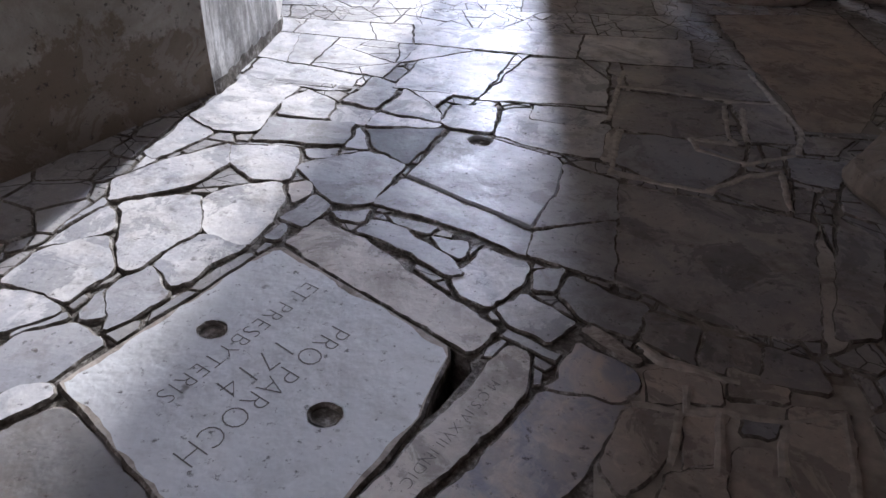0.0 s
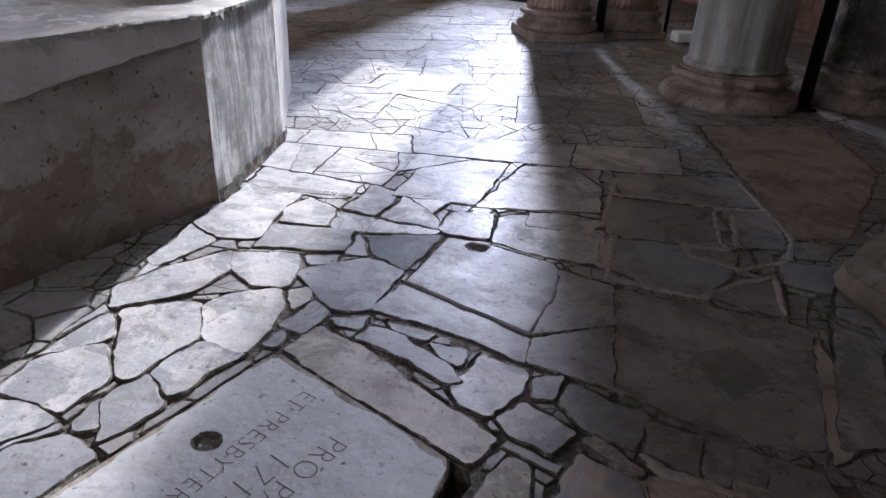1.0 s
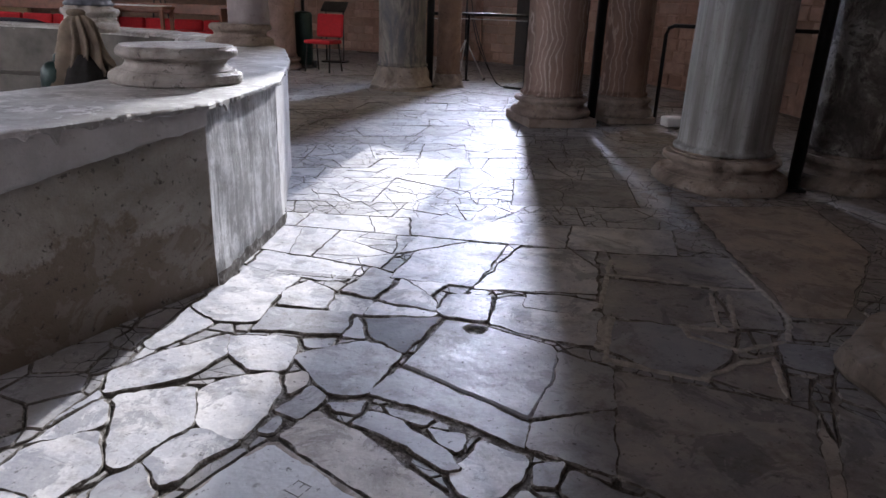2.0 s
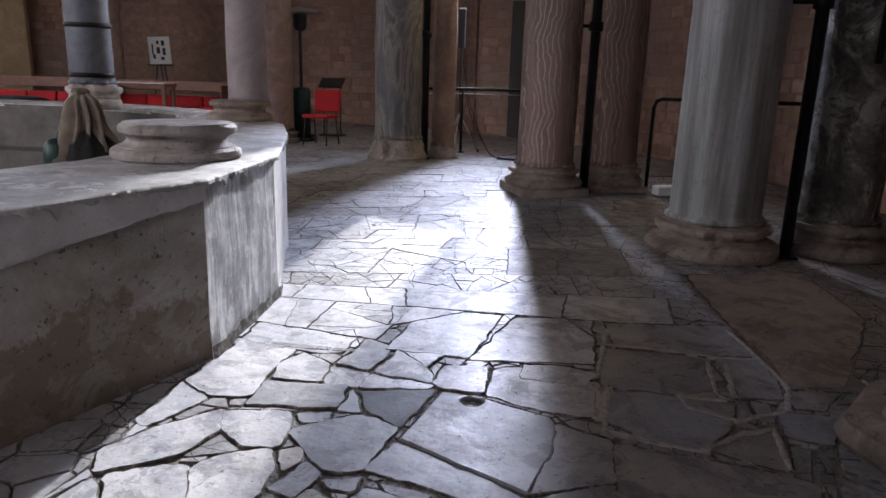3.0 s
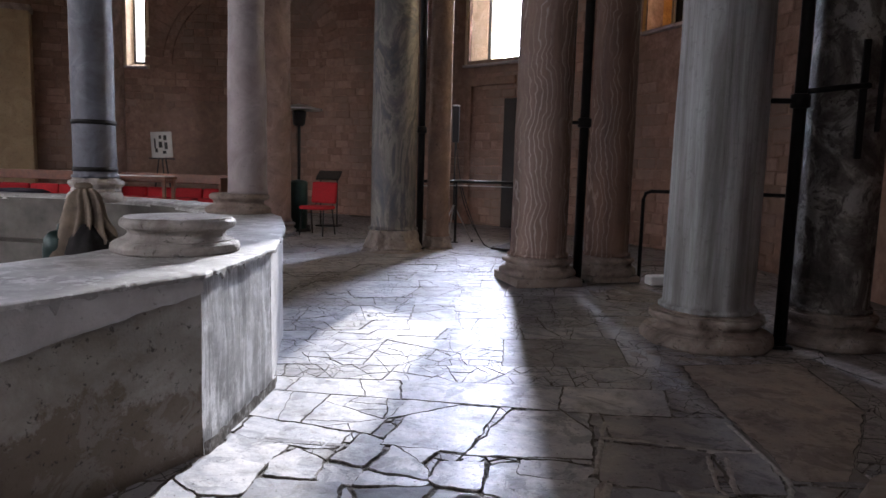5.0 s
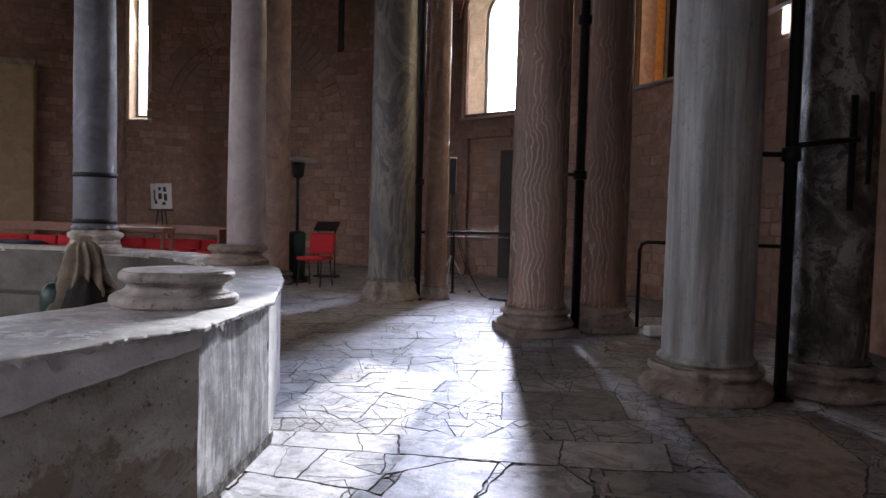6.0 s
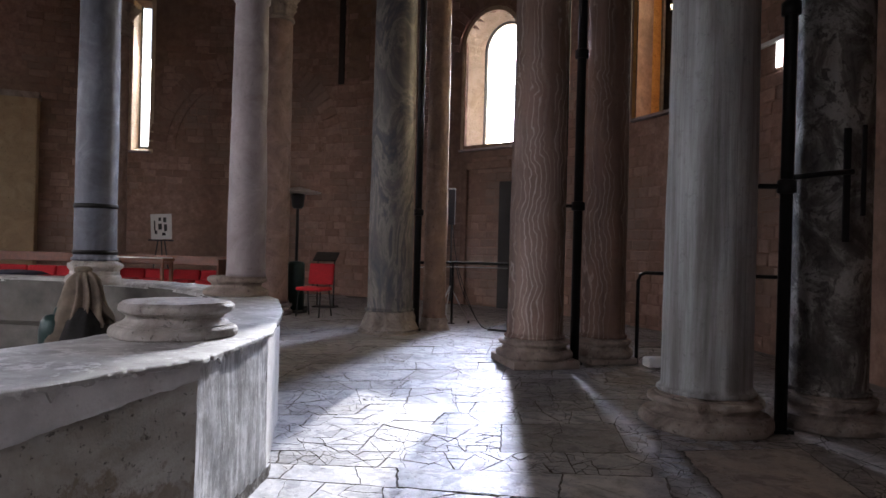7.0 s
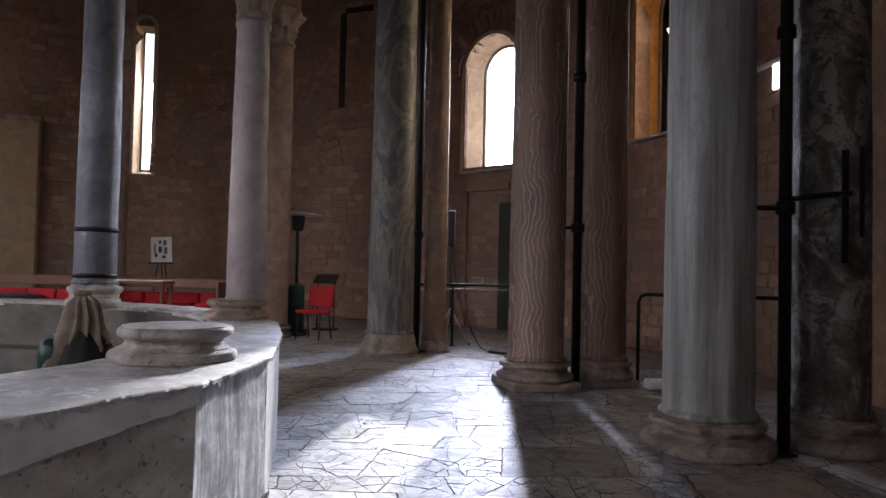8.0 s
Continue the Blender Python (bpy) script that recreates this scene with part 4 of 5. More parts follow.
def voronoi(x0, x1, y0, y1, size, rng, stretch=1.0):
    """Irregular cells over a rectangle."""
    nx, ny = int((x1 - x0) / (size * stretch)) + 1, int((y1 - y0) / size) + 1
    pts = {(i, j): (x0 + (i + 0.5 + rng.uniform(-0.36, 0.36)) * size * stretch, y0 + (j + 0.5 + rng.uniform(-0.36, 0.36)) * size) for i in range(-2, nx + 2) for j in range(-2, ny + 2)}
    for i in range(nx):
        for j in range(ny):
            px, py = pts[i, j]
            cell = [(px - 2 * size * stretch, py - 2 * size), (px + 2 * size * stretch, py - 2 * size), (px + 2 * size * stretch, py + 2 * size), (px - 2 * size * stretch, py + 2 * size)]
            for di in range(-2, 3):
                for dj in range(-2, 3):
                    q = pts.get((i + di, j + dj))
                    if (di or dj) and q:
                        cell = clip(cell, ((px + q[0]) / 2, (py + q[1]) / 2), (px - q[0], py - q[1]))
            if len(cell) > 2:
                yield cell


def clip(poly, p, n):
    out = []
    for a, b in zip(poly, poly[1:] + poly[:1]):
        da, db = (a[0] - p[0]) * n[0] + (a[1] - p[1]) * n[1], (b[0] - p[0]) * n[0] + (b[1] - p[1]) * n[1]
        if da >= 0:
            out.append(a)
        if da * db < 0:
            f = da / (da - db)
            out.append((a[0] + (b[0] - a[0]) * f, a[1] + (b[1] - a[1]) * f))
    return out


def tidy(poly, least=0.02):
    out = []
    for p in poly:
        if not out or math.hypot(p[0] - out[-1][0], p[1] - out[-1][1]) > least:
            out.append(p)
    while len(out) > 3 and math.hypot(out[0][0] - out[-1][0], out[0][1] - out[-1][1]) < least:
        out.pop()
    return out


def hull(poly):
    pts = sorted(set(poly))
    out = []
    for seq in (pts, pts[::-1]):
        part_ = []
        for q in seq:
            while len(part_) > 1 and (part_[-1][0] - part_[-2][0]) * (q[1] - part_[-2][1]) - (part_[-1][1] - part_[-2][1]) * (q[0] - part_[-2][0]) <= 0:
                part_.pop()
            part_.append(q)
        out += part_[:-1]
    return out


HULLS = {}


def carve(cell, taken, margin=0.0):
    """Cut a convex cell back until it clears the stones that are already laid."""
    for t in taken:
        key = id(t)
        if key not in HULLS:
            h = hull(t)
            HULLS[key] = (h, min(q[0] for q in h), max(q[0] for q in h), min(q[1] for q in h), max(q[1] for q in h))
        h, x0, x1, y0, y1 = HULLS[key]
        if max(q[0] for q in cell) < x0 or min(q[0] for q in cell) > x1 or max(q[1] for q in cell) < y0 or min(q[1] for q in cell) > y1:
            continue
        best, best_area = None, -1.0
        for a, b in zip(h, h[1:] + h[:1]):
            out = (b[1] - a[1], a[0] - b[0])
            length = math.hypot(*out) or 1.0
            p = (a[0] + out[0] / length * margin, a[1] + out[1] / length * margin)
            cut = clip(cell, p, out)
            size = area_of(cut) if len(cut) > 2 else 0.0
            if size > best_area:
                best, best_area = cut, size
        if best_area < 0.0004:
            return None
        cell = best
    cx, cy = sum(q[0] for q in cell) / len(cell), sum(q[1] for q in cell) / len(cell)
    if (cx - BX) ** 2 + (cy - BY) ** 2 < (BR - 0.2) ** 2 or (cx - CX) ** 2 + (cy - CY) ** 2 > (R_WALL - 0.1) ** 2:
        return None
    return cell


BX, BY, BR = -5.2, 3.3, 4.02     # basin: centre and outer radius


def cracked(poly, rng, least):
    """Break a slab into fragments by straight cracks."""
    if area_of(poly) < least or rng.random() < 0.12:
        return [poly]
    longest = max(range(len(poly)), key=lambda i: (Vector(poly[i]) - Vector(poly[(i + 1) % len(poly)])).length)
    a, b = Vector(poly[longest]), Vector(poly[(longest + 1) % len(poly)])
    p = a.lerp(b, rng.uniform(0.25, 0.75))
    d = (b - a).normalized()
    turn = rng.uniform(-0.7, 0.7)
    n = (d.x * math.cos(turn) - d.y * math.sin(turn), d.x * math.sin(turn) + d.y * math.cos(turn))
    one, two = clip(poly, p, n), clip(poly, p, (-n[0], -n[1]))
    if min(len(one), len(two)) < 3 or min(area_of(one), area_of(two)) < 0.0025:
        return [poly]
    return cracked(one, rng, least * rng.uniform(1.0, 1.7)) + cracked(two, rng, least * rng.uniform(1.0, 1.7))


def pick(rng, x, y):
    tone = rng.random() + (0.35 if x > 0.95 else 0.0)
    return MARBLE if tone < 0.80 else GREY_MARBLE if tone < 1.0 else BROWN_MARBLE


# courses of broken slabs between the basin and the columns, fanning out round the basin
rng = random.Random(11)
EDGES = [(2.38, -0.06), (2.97, -0.04), (3.30, 0.06), (3.62, 0.16), (4.25, 0.21), (4.58, 0.26), (4.92, 0.30), (5.5, 0.30), (5.85, 0.3), (6.4, 0.3), (6.8, 0.3), (7.4, 0.3), (8.0, 0.3), (8.6, 0.3)]
FAR = {}
LAID = []
for (ya, sa), (yb, sb) in zip(EDGES, EDGES[1:]):
    x = -2.9 + rng.uniform(0, 0.4)
    lean = 0.0
    while x < 1.12:
        w = rng.uniform(0.45, 1.15)
        turn = rng.uniform(-0.06, 0.06)
        xr, xt, xl = x + w, x + w + turn, x + lean
        quad = [(x, ya + sa * x), (xr, ya + sa * xr), (xt, yb + sb * xt), (xl, yb + sb * xl)]
        lean = turn
        mat = pick(rng, x + w / 2, ya)
        fine = rng.choice((0.002, 0.004, 0.006, 0.012, 0.03, 0.12)) * (1.0 if ya < 5.4 else 1.6)
        for bit in cracked(shrink(quad, 0.002), rng, fine):
            bit = carve(bit, TAKEN, 0.003)
            bit = tidy(bit, 0.012) if bit else []
            if len(bit) < 3:
                continue
            small = shrink(bit, 0.0008 + 0.0016 * rng.random() ** 3)
            bit = small if area_of(small) > 0.0006 else bit
            if area_of(bit) < 0.0004:
                continue
            if ya < 3.0:
                flagstone(mat, *bit, amp=0.011, step=0.02, bevel=0.0016, top=rng.uniform(-0.002, 0.0015), keep=False)
                LAID.append(bit)
            else:
                vs, fs = FAR.setdefault(mat, ([], []))
                v, f = slab_data(bit, rng, 0.022, 0.011, 0.0014, rng.uniform(-0.002, 0.0015))
                fs += [tuple(k + len(vs) for k in q) for q in f]
                vs += v
        x += w
TAKEN += LAID
for mat, (vs, fs) in FAR.items():
    mesh = bpy.data.meshes.new("cracked_paving")
    mesh.from_pydata(vs, [], fs)
    mesh.materials.append(MARBLE_BITS if mat is MARBLE else FRAGMENT if mat is GREY_MARBLE else BROWN_FRAGMENT)
    soiled(mesh)
    ob = new("cracked_paving", mesh)
    ob.parent = floor
    tagged(ob, "worn marble slabs cracked into many pieces", kind="stuff")


# small broken pieces that fill the gaps, and the plain slabs further out
def joined_slabs(name, label, cells_, amp, step, bevel, gap, material, least):
    vs, fs, laid = [], [], []
    r = random.Random(5)
    for cell in cells_:
        cell = carve(cell, TAKEN, 0.003)
        cell = tidy(cell) if cell else []
        if len(cell) < 3:
            continue
        cell = shrink(cell, gap)
        rim_length = sum(math.hypot(p[0] - q[0], p[1] - q[1]) for p, q in zip(cell, cell[1:] + cell[:1]))
        if area_of(cell) < least or 2 * area_of(cell) / rim_length < 0.011:      # no slivers
            continue
        v, f = slab_data(cell, r, step, amp, bevel, r.uniform(-0.004, 0.0))
        fs += [tuple(i + len(vs) for i in q) for q in f]
        vs += v
        laid.append(cell)
    mesh = bpy.data.meshes.new(name)
    mesh.from_pydata(vs, [], fs)
    mesh.materials.append(material)
    soiled(mesh)
    ob = new(name, mesh)
    ob.parent = floor
    tagged(ob, label, kind="stuff")
    TAKEN.extend(laid)


joined_slabs("paving_fragments", "small broken marble pieces set in mortar", voronoi(-1.35, 1.45, 0.1, 2.9, 0.17, random.Random(2)), 0.006, 0.02, 0.004, 0.003, FRAGMENT, 0.0006)
joined_slabs("paving_fragments", "small broken marble pieces set in mortar", voronoi(-1.35, 1.45, 0.1, 3.0, 0.075, random.Random(12)), 0.005, 0.015, 0.003, 0.002, FRAGMENT, 0.0003)
joined_slabs("paving_fragments", "small broken marble pieces set in mortar", voronoi(-0.9, 1.3, 1.5, 2.8, 0.045, random.Random(22)), 0.004, 0.012, 0.002, 0.0015, FRAGMENT, 0.00015)
COURSES = [(-2.9, 2.55), (1.12, 2.31), (1.12, 8.9), (-2.9, 7.7)]
TAKEN.append(COURSES)
NEAR = [(-1.35, 0.1), (1.45, 0.1), (1.45, 2.35), (-1.35, 2.35)]
TAKEN.append(NEAR)
joined_slabs("paving_slabs", "irregular brown and grey marble paving", voronoi(-2.6, 3.6, -2.6, 2.3, 0.34, random.Random(3), 1.3), 0.008, 0.05, 0.005, 0.004, FRAGMENT, 0.004)
joined_slabs("paving_slabs", "irregular brown and grey marble paving", voronoi(-2.6, 3.6, -2.6, 2.3, 0.16, random.Random(13), 1.3), 0.008, 0.05, 0.005, 0.004, FRAGMENT, 0.002)
TAKEN[:] = [t for t in TAKEN if max(q[1] for q in t) > 2.0]
joined_slabs("ambulatory_paving", "large worn brown marble slabs", voronoi(1.12, 4.2, 2.3, 9.0, 0.62, random.Random(6), 1.2), 0.008, 0.08, 0.005, 0.003, BROWN_FRAGMENT, 0.003)
joined_slabs("ambulatory_paving", "large worn brown marble slabs", voronoi(1.12, 4.2, 2.3, 9.0, 0.24, random.Random(16), 1.2), 0.008, 0.06, 0.005, 0.003, BROWN_FRAGMENT, 0.002)
TAKEN[:] = [COURSES, NEAR, [(-2.6, -2.6), (3.6, -2.6), (3.6, 2.3), (-2.6, 2.3)], [(1.12, 2.3), (4.2, 2.3), (4.2, 9.0), (1.12, 9.0)]]
joined_slabs("distant_paving", "large grey marble slabs of the floor", voronoi(-16.5, 4.2, -4.5, 16.2, 0.75, random.Random(7), 1.25), 0.008, 0.2, 0.005, 0.003, FRAGMENT, 0.004)


# pale mortar pointing, smeared over the joints between the brown slabs
def pointing(lines):
    bm = bmesh.new()
    for line in lines:
        pts = []
        for (x0, y0), (x1, y1) in zip(line, line[1:]):
            n = max(1, int(math.hypot(x1 - x0, y1 - y0) / 0.02))
            pts += [Vector((x0 + (x1 - x0) * k / n, y0 + (y1 - y0) * k / n)) for k in range(n)]
        pts.append(Vector(line[-1]))
        rows = []
        for k, p in enumerate(pts):
            d = (pts[min(k + 1, len(pts) - 1)] - pts[max(k - 1, 0)]).normalized()
            side = Vector((-d.y, d.x))
            p = p + side * 0.008 * noise.noise((p.x * 14, p.y * 14, 0.3))
            w = 0.012 + 0.007 * noise.noise((p.x * 25, p.y * 25, 4.0)) + 0.006 * noise.noise((p.x * 70, p.y * 70, 2.0))
            rows.append([bm.verts.new((*(p + side * w * s), z)) for s, z in ((-1, -0.012), (-0.8, 0.002), (0, 0.004), (0.8, 0.002), (1, -0.012))])
        for a, b in zip(rows, rows[1:]):
            for k in range(4):
                bm.faces.new((a[k + 1], a[k], b[k], b[k + 1]))
    return bm


POINTING = pointing((
    [(0.62, 0.77), (0.72, 0.76), (0.68, 0.62)], [(0.75, 0.84), (0.74, 0.77), (0.83, 0.78), (0.94, 0.76), (0.90, 0.62)], [(0.94, 0.76), (1.08, 0.81), (1.02, 0.59)],
    [(0.66, 0.97), (0.70, 0.92), (0.79, 0.89), (0.87, 0.87)], [(0.81, 0.77), (0.77, 0.61)], [(0.65, 1.80), (0.72, 2.18)], [(0.68, 2.25), (0.79, 2.83)], [(0.76, 2.63), (0.95, 2.62), (1.26, 2.56), (1.41, 2.57), (1.38, 2.92)],
    [(1.18, 2.50), (1.13, 2.19), (1.15, 2.14)], [(1.25, 2.50), (1.19, 2.16)], [(0.98, 2.16), (0.99, 2.06), (1.15, 1.98), (1.34, 2.08)], [(0.98, 2.16), (1.15, 2.14)],
    [(0.65, 1.84), (0.85, 1.77), (0.96, 1.75), (1.13, 1.89), (1.25, 1.94), (1.21, 1.67)], [(1.41, 2.57), (1.43, 2.30), (1.35, 2.09)],
))
tagged(part("pointing", POINTING, PALE_MORTAR, floor), "pale lime mortar smeared along the joints", kind="stuff")

# ---- windows ----
def arch_loop(half, sill, tall, angle, depth, n=14):
    """Outline of an arched opening, anticlockwise seen from inside, at a depth into the wall."""
    spring = sill + tall - half
    flat = [(-half, sill), (-half, spring)] + [(-half * math.cos(math.pi * k / n), spring + half * math.sin(math.pi * k / n)) for k in range(1, n)] + [(half, spring), (half, sill)]
    out = []
    mid = ring_point(angle, R_WALL + depth)
    a = radians(angle)
    t = Vector((math.sin(a), -math.cos(a), 0))
    for u, z in flat:
        out.append(Vector((mid.x + t.x * u, mid.y + t.y * u, z)))
    return out


def strip_between(bm, one, two, closed=True):
    a, b = [bm.verts.new(p) for p in one], [bm.verts.new(p) for p in two]
    n = len(a)
    for k in range(n if closed else n - 1):
        j = (k + 1) % n
        bm.faces.new((a[k], a[j], b[j], b[k]))
    return bm


def window_unit(n, angle, sill, half, tall, view):
    inner = 0.97 if n == 2 else 0.78 if half > 0.5 else 0.82
    w = thing("window_%d" % n, "tall round-arched window in a splayed stone reveal", "window")
    w["kind"] = "structure"
    bm = bmesh.new()
    strip_between(bm, arch_loop(half + 0.1, sill - 0.05, tall + 0.14, angle, -0.03), arch_loop(half, sill, tall, angle, -0.035))
    strip_between(bm, arch_loop(half, sill, tall, angle, -0.035), arch_loop(half * inner, sill + 0.12, tall - 0.12 - half * (1 - inner) * 0.7, angle, 0.48))
    bmesh.ops.remove_doubles(bm, verts=bm.verts[:], dist=0.0005)
    part("reveal", bm, REVEAL_BOUNCE if n == 2 else REVEAL, w, "stone reveal coloured orange for warm bounced light" if n == 2 else "pale ochre stone reveal")
    g = (half * inner, sill + 0.12, tall - 0.12 - half * (1 - inner) * 0.7)
    bm = bmesh.new()
    strip_between(bm, arch_loop(g[0] + 0.01, g[1] - 0.01, g[2] + 0.02, angle, 0.46), arch_loop(g[0] - 0.045, g[1] + 0.045, g[2] - 0.09, angle, 0.46))
    strip_between(bm, arch_loop(g[0] - 0.045, g[1] + 0.045, g[2] - 0.09, angle, 0.46), arch_loop(g[0] - 0.045, g[1] + 0.045, g[2] - 0.09, angle, 0.51))
    frame_part = part("window_frame", bm, FRAME_METAL, w)
    bm = bmesh.new()
    bm.faces.new([bm.verts.new(p) for p in arch_loop(g[0] - 0.04, g[1] + 0.04, g[2] - 0.08, angle, 0.49)])
    pane = part("pane", bm, GLASS, frame_part, "clear window glass")
    pane.visible_shadow = False
    a = radians(angle)
    p = ring_point(angle, R_WALL - 0.02, sill - 0.03)
    part("window_sill", box((half * 2 + 0.1, 0.2, 0.05), p, (0, 0, angle - 90), 0.01), PALE_STONE, w, "pale stone sill")
    if view is not None:
        side = Vector((-math.sin(a), math.cos(a), 0)) * 0.56
        bm = box((0.56, 0.03, tall + 0.1), ring_point(angle, R_WALL + 0.545, sill + tall / 2) + side, (0, 0, angle - 90), 0.004)
        part("shutter", bm, view, w, "dark board shutter")
    return w


REVEAL = column_stone("reveal_stone", (0.60, 0.47, 0.33), (0.46, 0.34, 0.22), (0.68, 0.57, 0.43), "veined", 0.85)
# orange of the bounced sunlight is put into this reveal's colour
REVEAL_BOUNCE = column_stone("bounce_lit_reveal", (0.55, 0.29, 0.09), (0.40, 0.19, 0.055), (0.64, 0.38, 0.15), "veined", 0.85)
# the fourth to ninth windows are unseen, added to carry fill lamps
for n, (ang, sill, half, tall, watts) in enumerate(WINDOWS):
    window_unit(n + 1, ang, sill, half, tall, DARK_WOOD if n == 1 else None)

# small high window near the dark column; no opening, the pane itself glows as daylight
w4 = thing("window_10", "small white-framed wall window", "window")
w4["kind"] = "structure"
p = ring_point(15.0, R_WALL - 0.03, 3.67)
part("window_frame", box((0.50, 0.05, 0.05), ring_point(15.0, R_WALL - 0.03, 3.86), (0, 0, -75)), WHITE, w4)
part("pane", box((0.1, 0.02, 0.30), ring_point(14.1, R_WALL - 0.03, 3.67), (0, 0, -75)), SKY_GLOW, w4, "pane that glows in place of daylight")

# ---- basin ----
RIM = 0.74
OUT = [(-40, 4.15), (-26, 4.39), (-14.4, 4.45), (-3.4, 4.30), (4.8, 4.14), (13, 4.06), (27, 4.05)] + [(a, 4.06) for a in range(40, 320, 12)]


def polar(angle, radius, z):
    a = radians(angle)
    return (BX + radius * math.cos(a), BY + radius * math.sin(a), z)


def out_radius(angle):
    pts = OUT + [(320, 4.15)]
    for (a0, r0), (a1, r1) in zip(pts, pts[1:]):
        if a0 <= angle <= a1:
            p, q = Vector(polar(a0, r0, 0)), Vector(polar(a1, r1, 0))
            d = Vector((math.cos(radians(angle)), math.sin(radians(angle)), 0))
            n = Vector((-(q - p).y, (q - p).x, 0))
            return (p - Vector((BX, BY, 0))).dot(n) / d.dot(n)
    return 4.1


def shell(a0, a1, z0, z1, off=0.0, step=0.75, rows=10):
    """A skin on the outside of the basin; z0 and z1 may be functions of the angle."""
    bm = bmesh.new()
    n = max(2, int((a1 - a0) / step))
    grid = []
    for i in range(n + 1):
        a = a0 + (a1 - a0) * i / n
        lo, hi = (z(a) if callable(z) else z for z in (z0, z1))
        col = []
        for j in range(rows + 1):
            z = lo + (hi - lo) * j / rows
            q = polar(a, out_radius(a), z)
            r = out_radius(a) + off + 0.012 * noise.noise((q[0] * 3, q[1] * 3, q[2] * 3)) + 0.004 * noise.noise((q[0] * 14, q[1] * 14, q[2] * 14))
            col.append(bm.verts.new(polar(a, r, z)))
        grid.append(col)
    for i in range(n):
        for j in range(rows):
            bm.faces.new((grid[i][j], grid[i + 1][j], grid[i + 1][j + 1], grid[i][j + 1])).smooth = True
    return bm, grid


def coat_edge(a):
    """Lower edge of the newer plaster coat."""
    f = (a + 45.0) / 30.6
    z = 0.32 + 0.10 * f if f < 0.35 else 0.355 + 0.31 * ((f - 0.35) / 0.65) ** 0.62
    return z + 0.015 * noise.noise((a * 0.35, 1.0, 2.0)) + 0.006 * noise.noise((a * 1.4, 4.0, 2.0))


basin = thing("baptismal_basin", "round plastered masonry baptismal basin with wide flat rim", "basin")
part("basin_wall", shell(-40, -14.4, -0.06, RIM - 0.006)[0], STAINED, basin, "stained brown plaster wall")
part("basin_wall", shell(-14.4, -3.4, -0.06, RIM - 0.006, 0.0, 0.4, 14)[0], STREAKED, basin, "plaster wall with white lime runs")
part("basin_wall", shell(-3.4, 320, -0.06, RIM - 0.006, 0.0, 2.5, 6)[0], PLASTER, basin)


def coat():
    bm, grid = shell(-40, -14.4, coat_edge, RIM - 0.006, 0.010, 0.4, 8)
    low = [c[0] for c in grid]
    back = [bm.verts.new(polar(-40 + 25.6 * i / (len(grid) - 1), out_radius(-40 + 25.6 * i / (len(grid) - 1)) - 0.02, c[0].co.z - 0.004)) for i, c in enumerate(grid)]
    for k in range(len(low) - 1):
        bm.faces.new((back[k], back[k + 1], low[k + 1], low[k]))
    return bm


part("footing", shell(-14.6, -2.0, -0.03, lambda a: 0.055 + 0.03 * noise.noise((a * 0.8, 2.0, 7.0)) + 0.012 * noise.noise((a * 4.0, 2.0, 7.0)), 0.022, 0.3, 4)[0], EDGE_DIRT, basin, "crumbling dirty footing")
part("plaster_coat", coat(), PLASTER, basin, "smoother pale grey upper plaster coat")


def rim_cap():
    bm = bmesh.new()
    n = 1440
    rings = []
    for i in range(n):
        a = -40 + 360 * i / n
        ro = out_radius(a if a <= 320 else a - 360) + 0.018 + 0.006 * noise.noise((a * 1.1, 0, 0)) + 0.007 * noise.noise((a * 4.5, 5, 0)) - 0.02 * max(0.0, noise.noise((a * 2.2, 8, 1)) - 0.3)
        drip = 0.018 + 0.022 * max(0.0, noise.noise((a * 1.2, 9, 0))) + 0.11 * max(0.0, noise.noise((a * 5.3, 3, 0)) - 0.25)
        wave = 0.008 * noise.noise((a * 0.3, 2, 2))
        rings.append([bm.verts.new(polar(a, r, z)) for r, z in ((ro - 0.012, RIM - drip - 0.004), (ro, RIM - drip), (ro - 0.001, RIM - 0.006), (ro - 0.008, RIM + wave), (ro - 0.25, RIM + wave * 1.5), (3.62, RIM + wave), (3.58, RIM - 0.02), (3.578, RIM - 0.05))])
    for i in range(n):
        p, q = rings[i], rings[(i + 1) % n]
        for k in range(len(p) - 1):
            f = bm.faces.new((p[k], q[k], q[k + 1], p[k + 1]))
            f.smooth = k in (3, 4)
    bmesh.ops.recalc_face_normals(bm, faces=bm.faces[:])
    return bm


part("rim", rim_cap(), RIM_PLASTER, basin, "worn pale plaster rim with lime drips")
def inner_wall():
    bm = bmesh.new()
    rings = [[bm.verts.new(polar(a, r + 0.01 * noise.noise((a * 0.1, z * 3, 0)), z)) for r, z in ((3.58, RIM - 0.03), (3.575, 0.5), (3.57, 0.25), (3.32, 0.235), (3.30, 0.0), (3.30, -0.28))] for a in range(0, 360, 3)]
    for i in range(len(rings)):
        p, q = rings[i], rings[(i + 1) % len(rings)]
        for k in range(len(p) - 1):
            bm.faces.new((p[k], q[k], q[k + 1], p[k + 1]))
    return bm


# darker plaster here carries the shade inside the basin in its colour
part("inner_wall", inner_wall(), INNER_SHADE, basin, "inner face with a low bench, shade put into its dark colour")
bm = bmesh.new()
bm.faces.new([bm.verts.new(polar(a, 3.35, -0.27)) for a in range(0, 360, 6)])
part("basin_floor", bm, BROWN_MARBLE, basin, "dusty stone bottom of the basin")

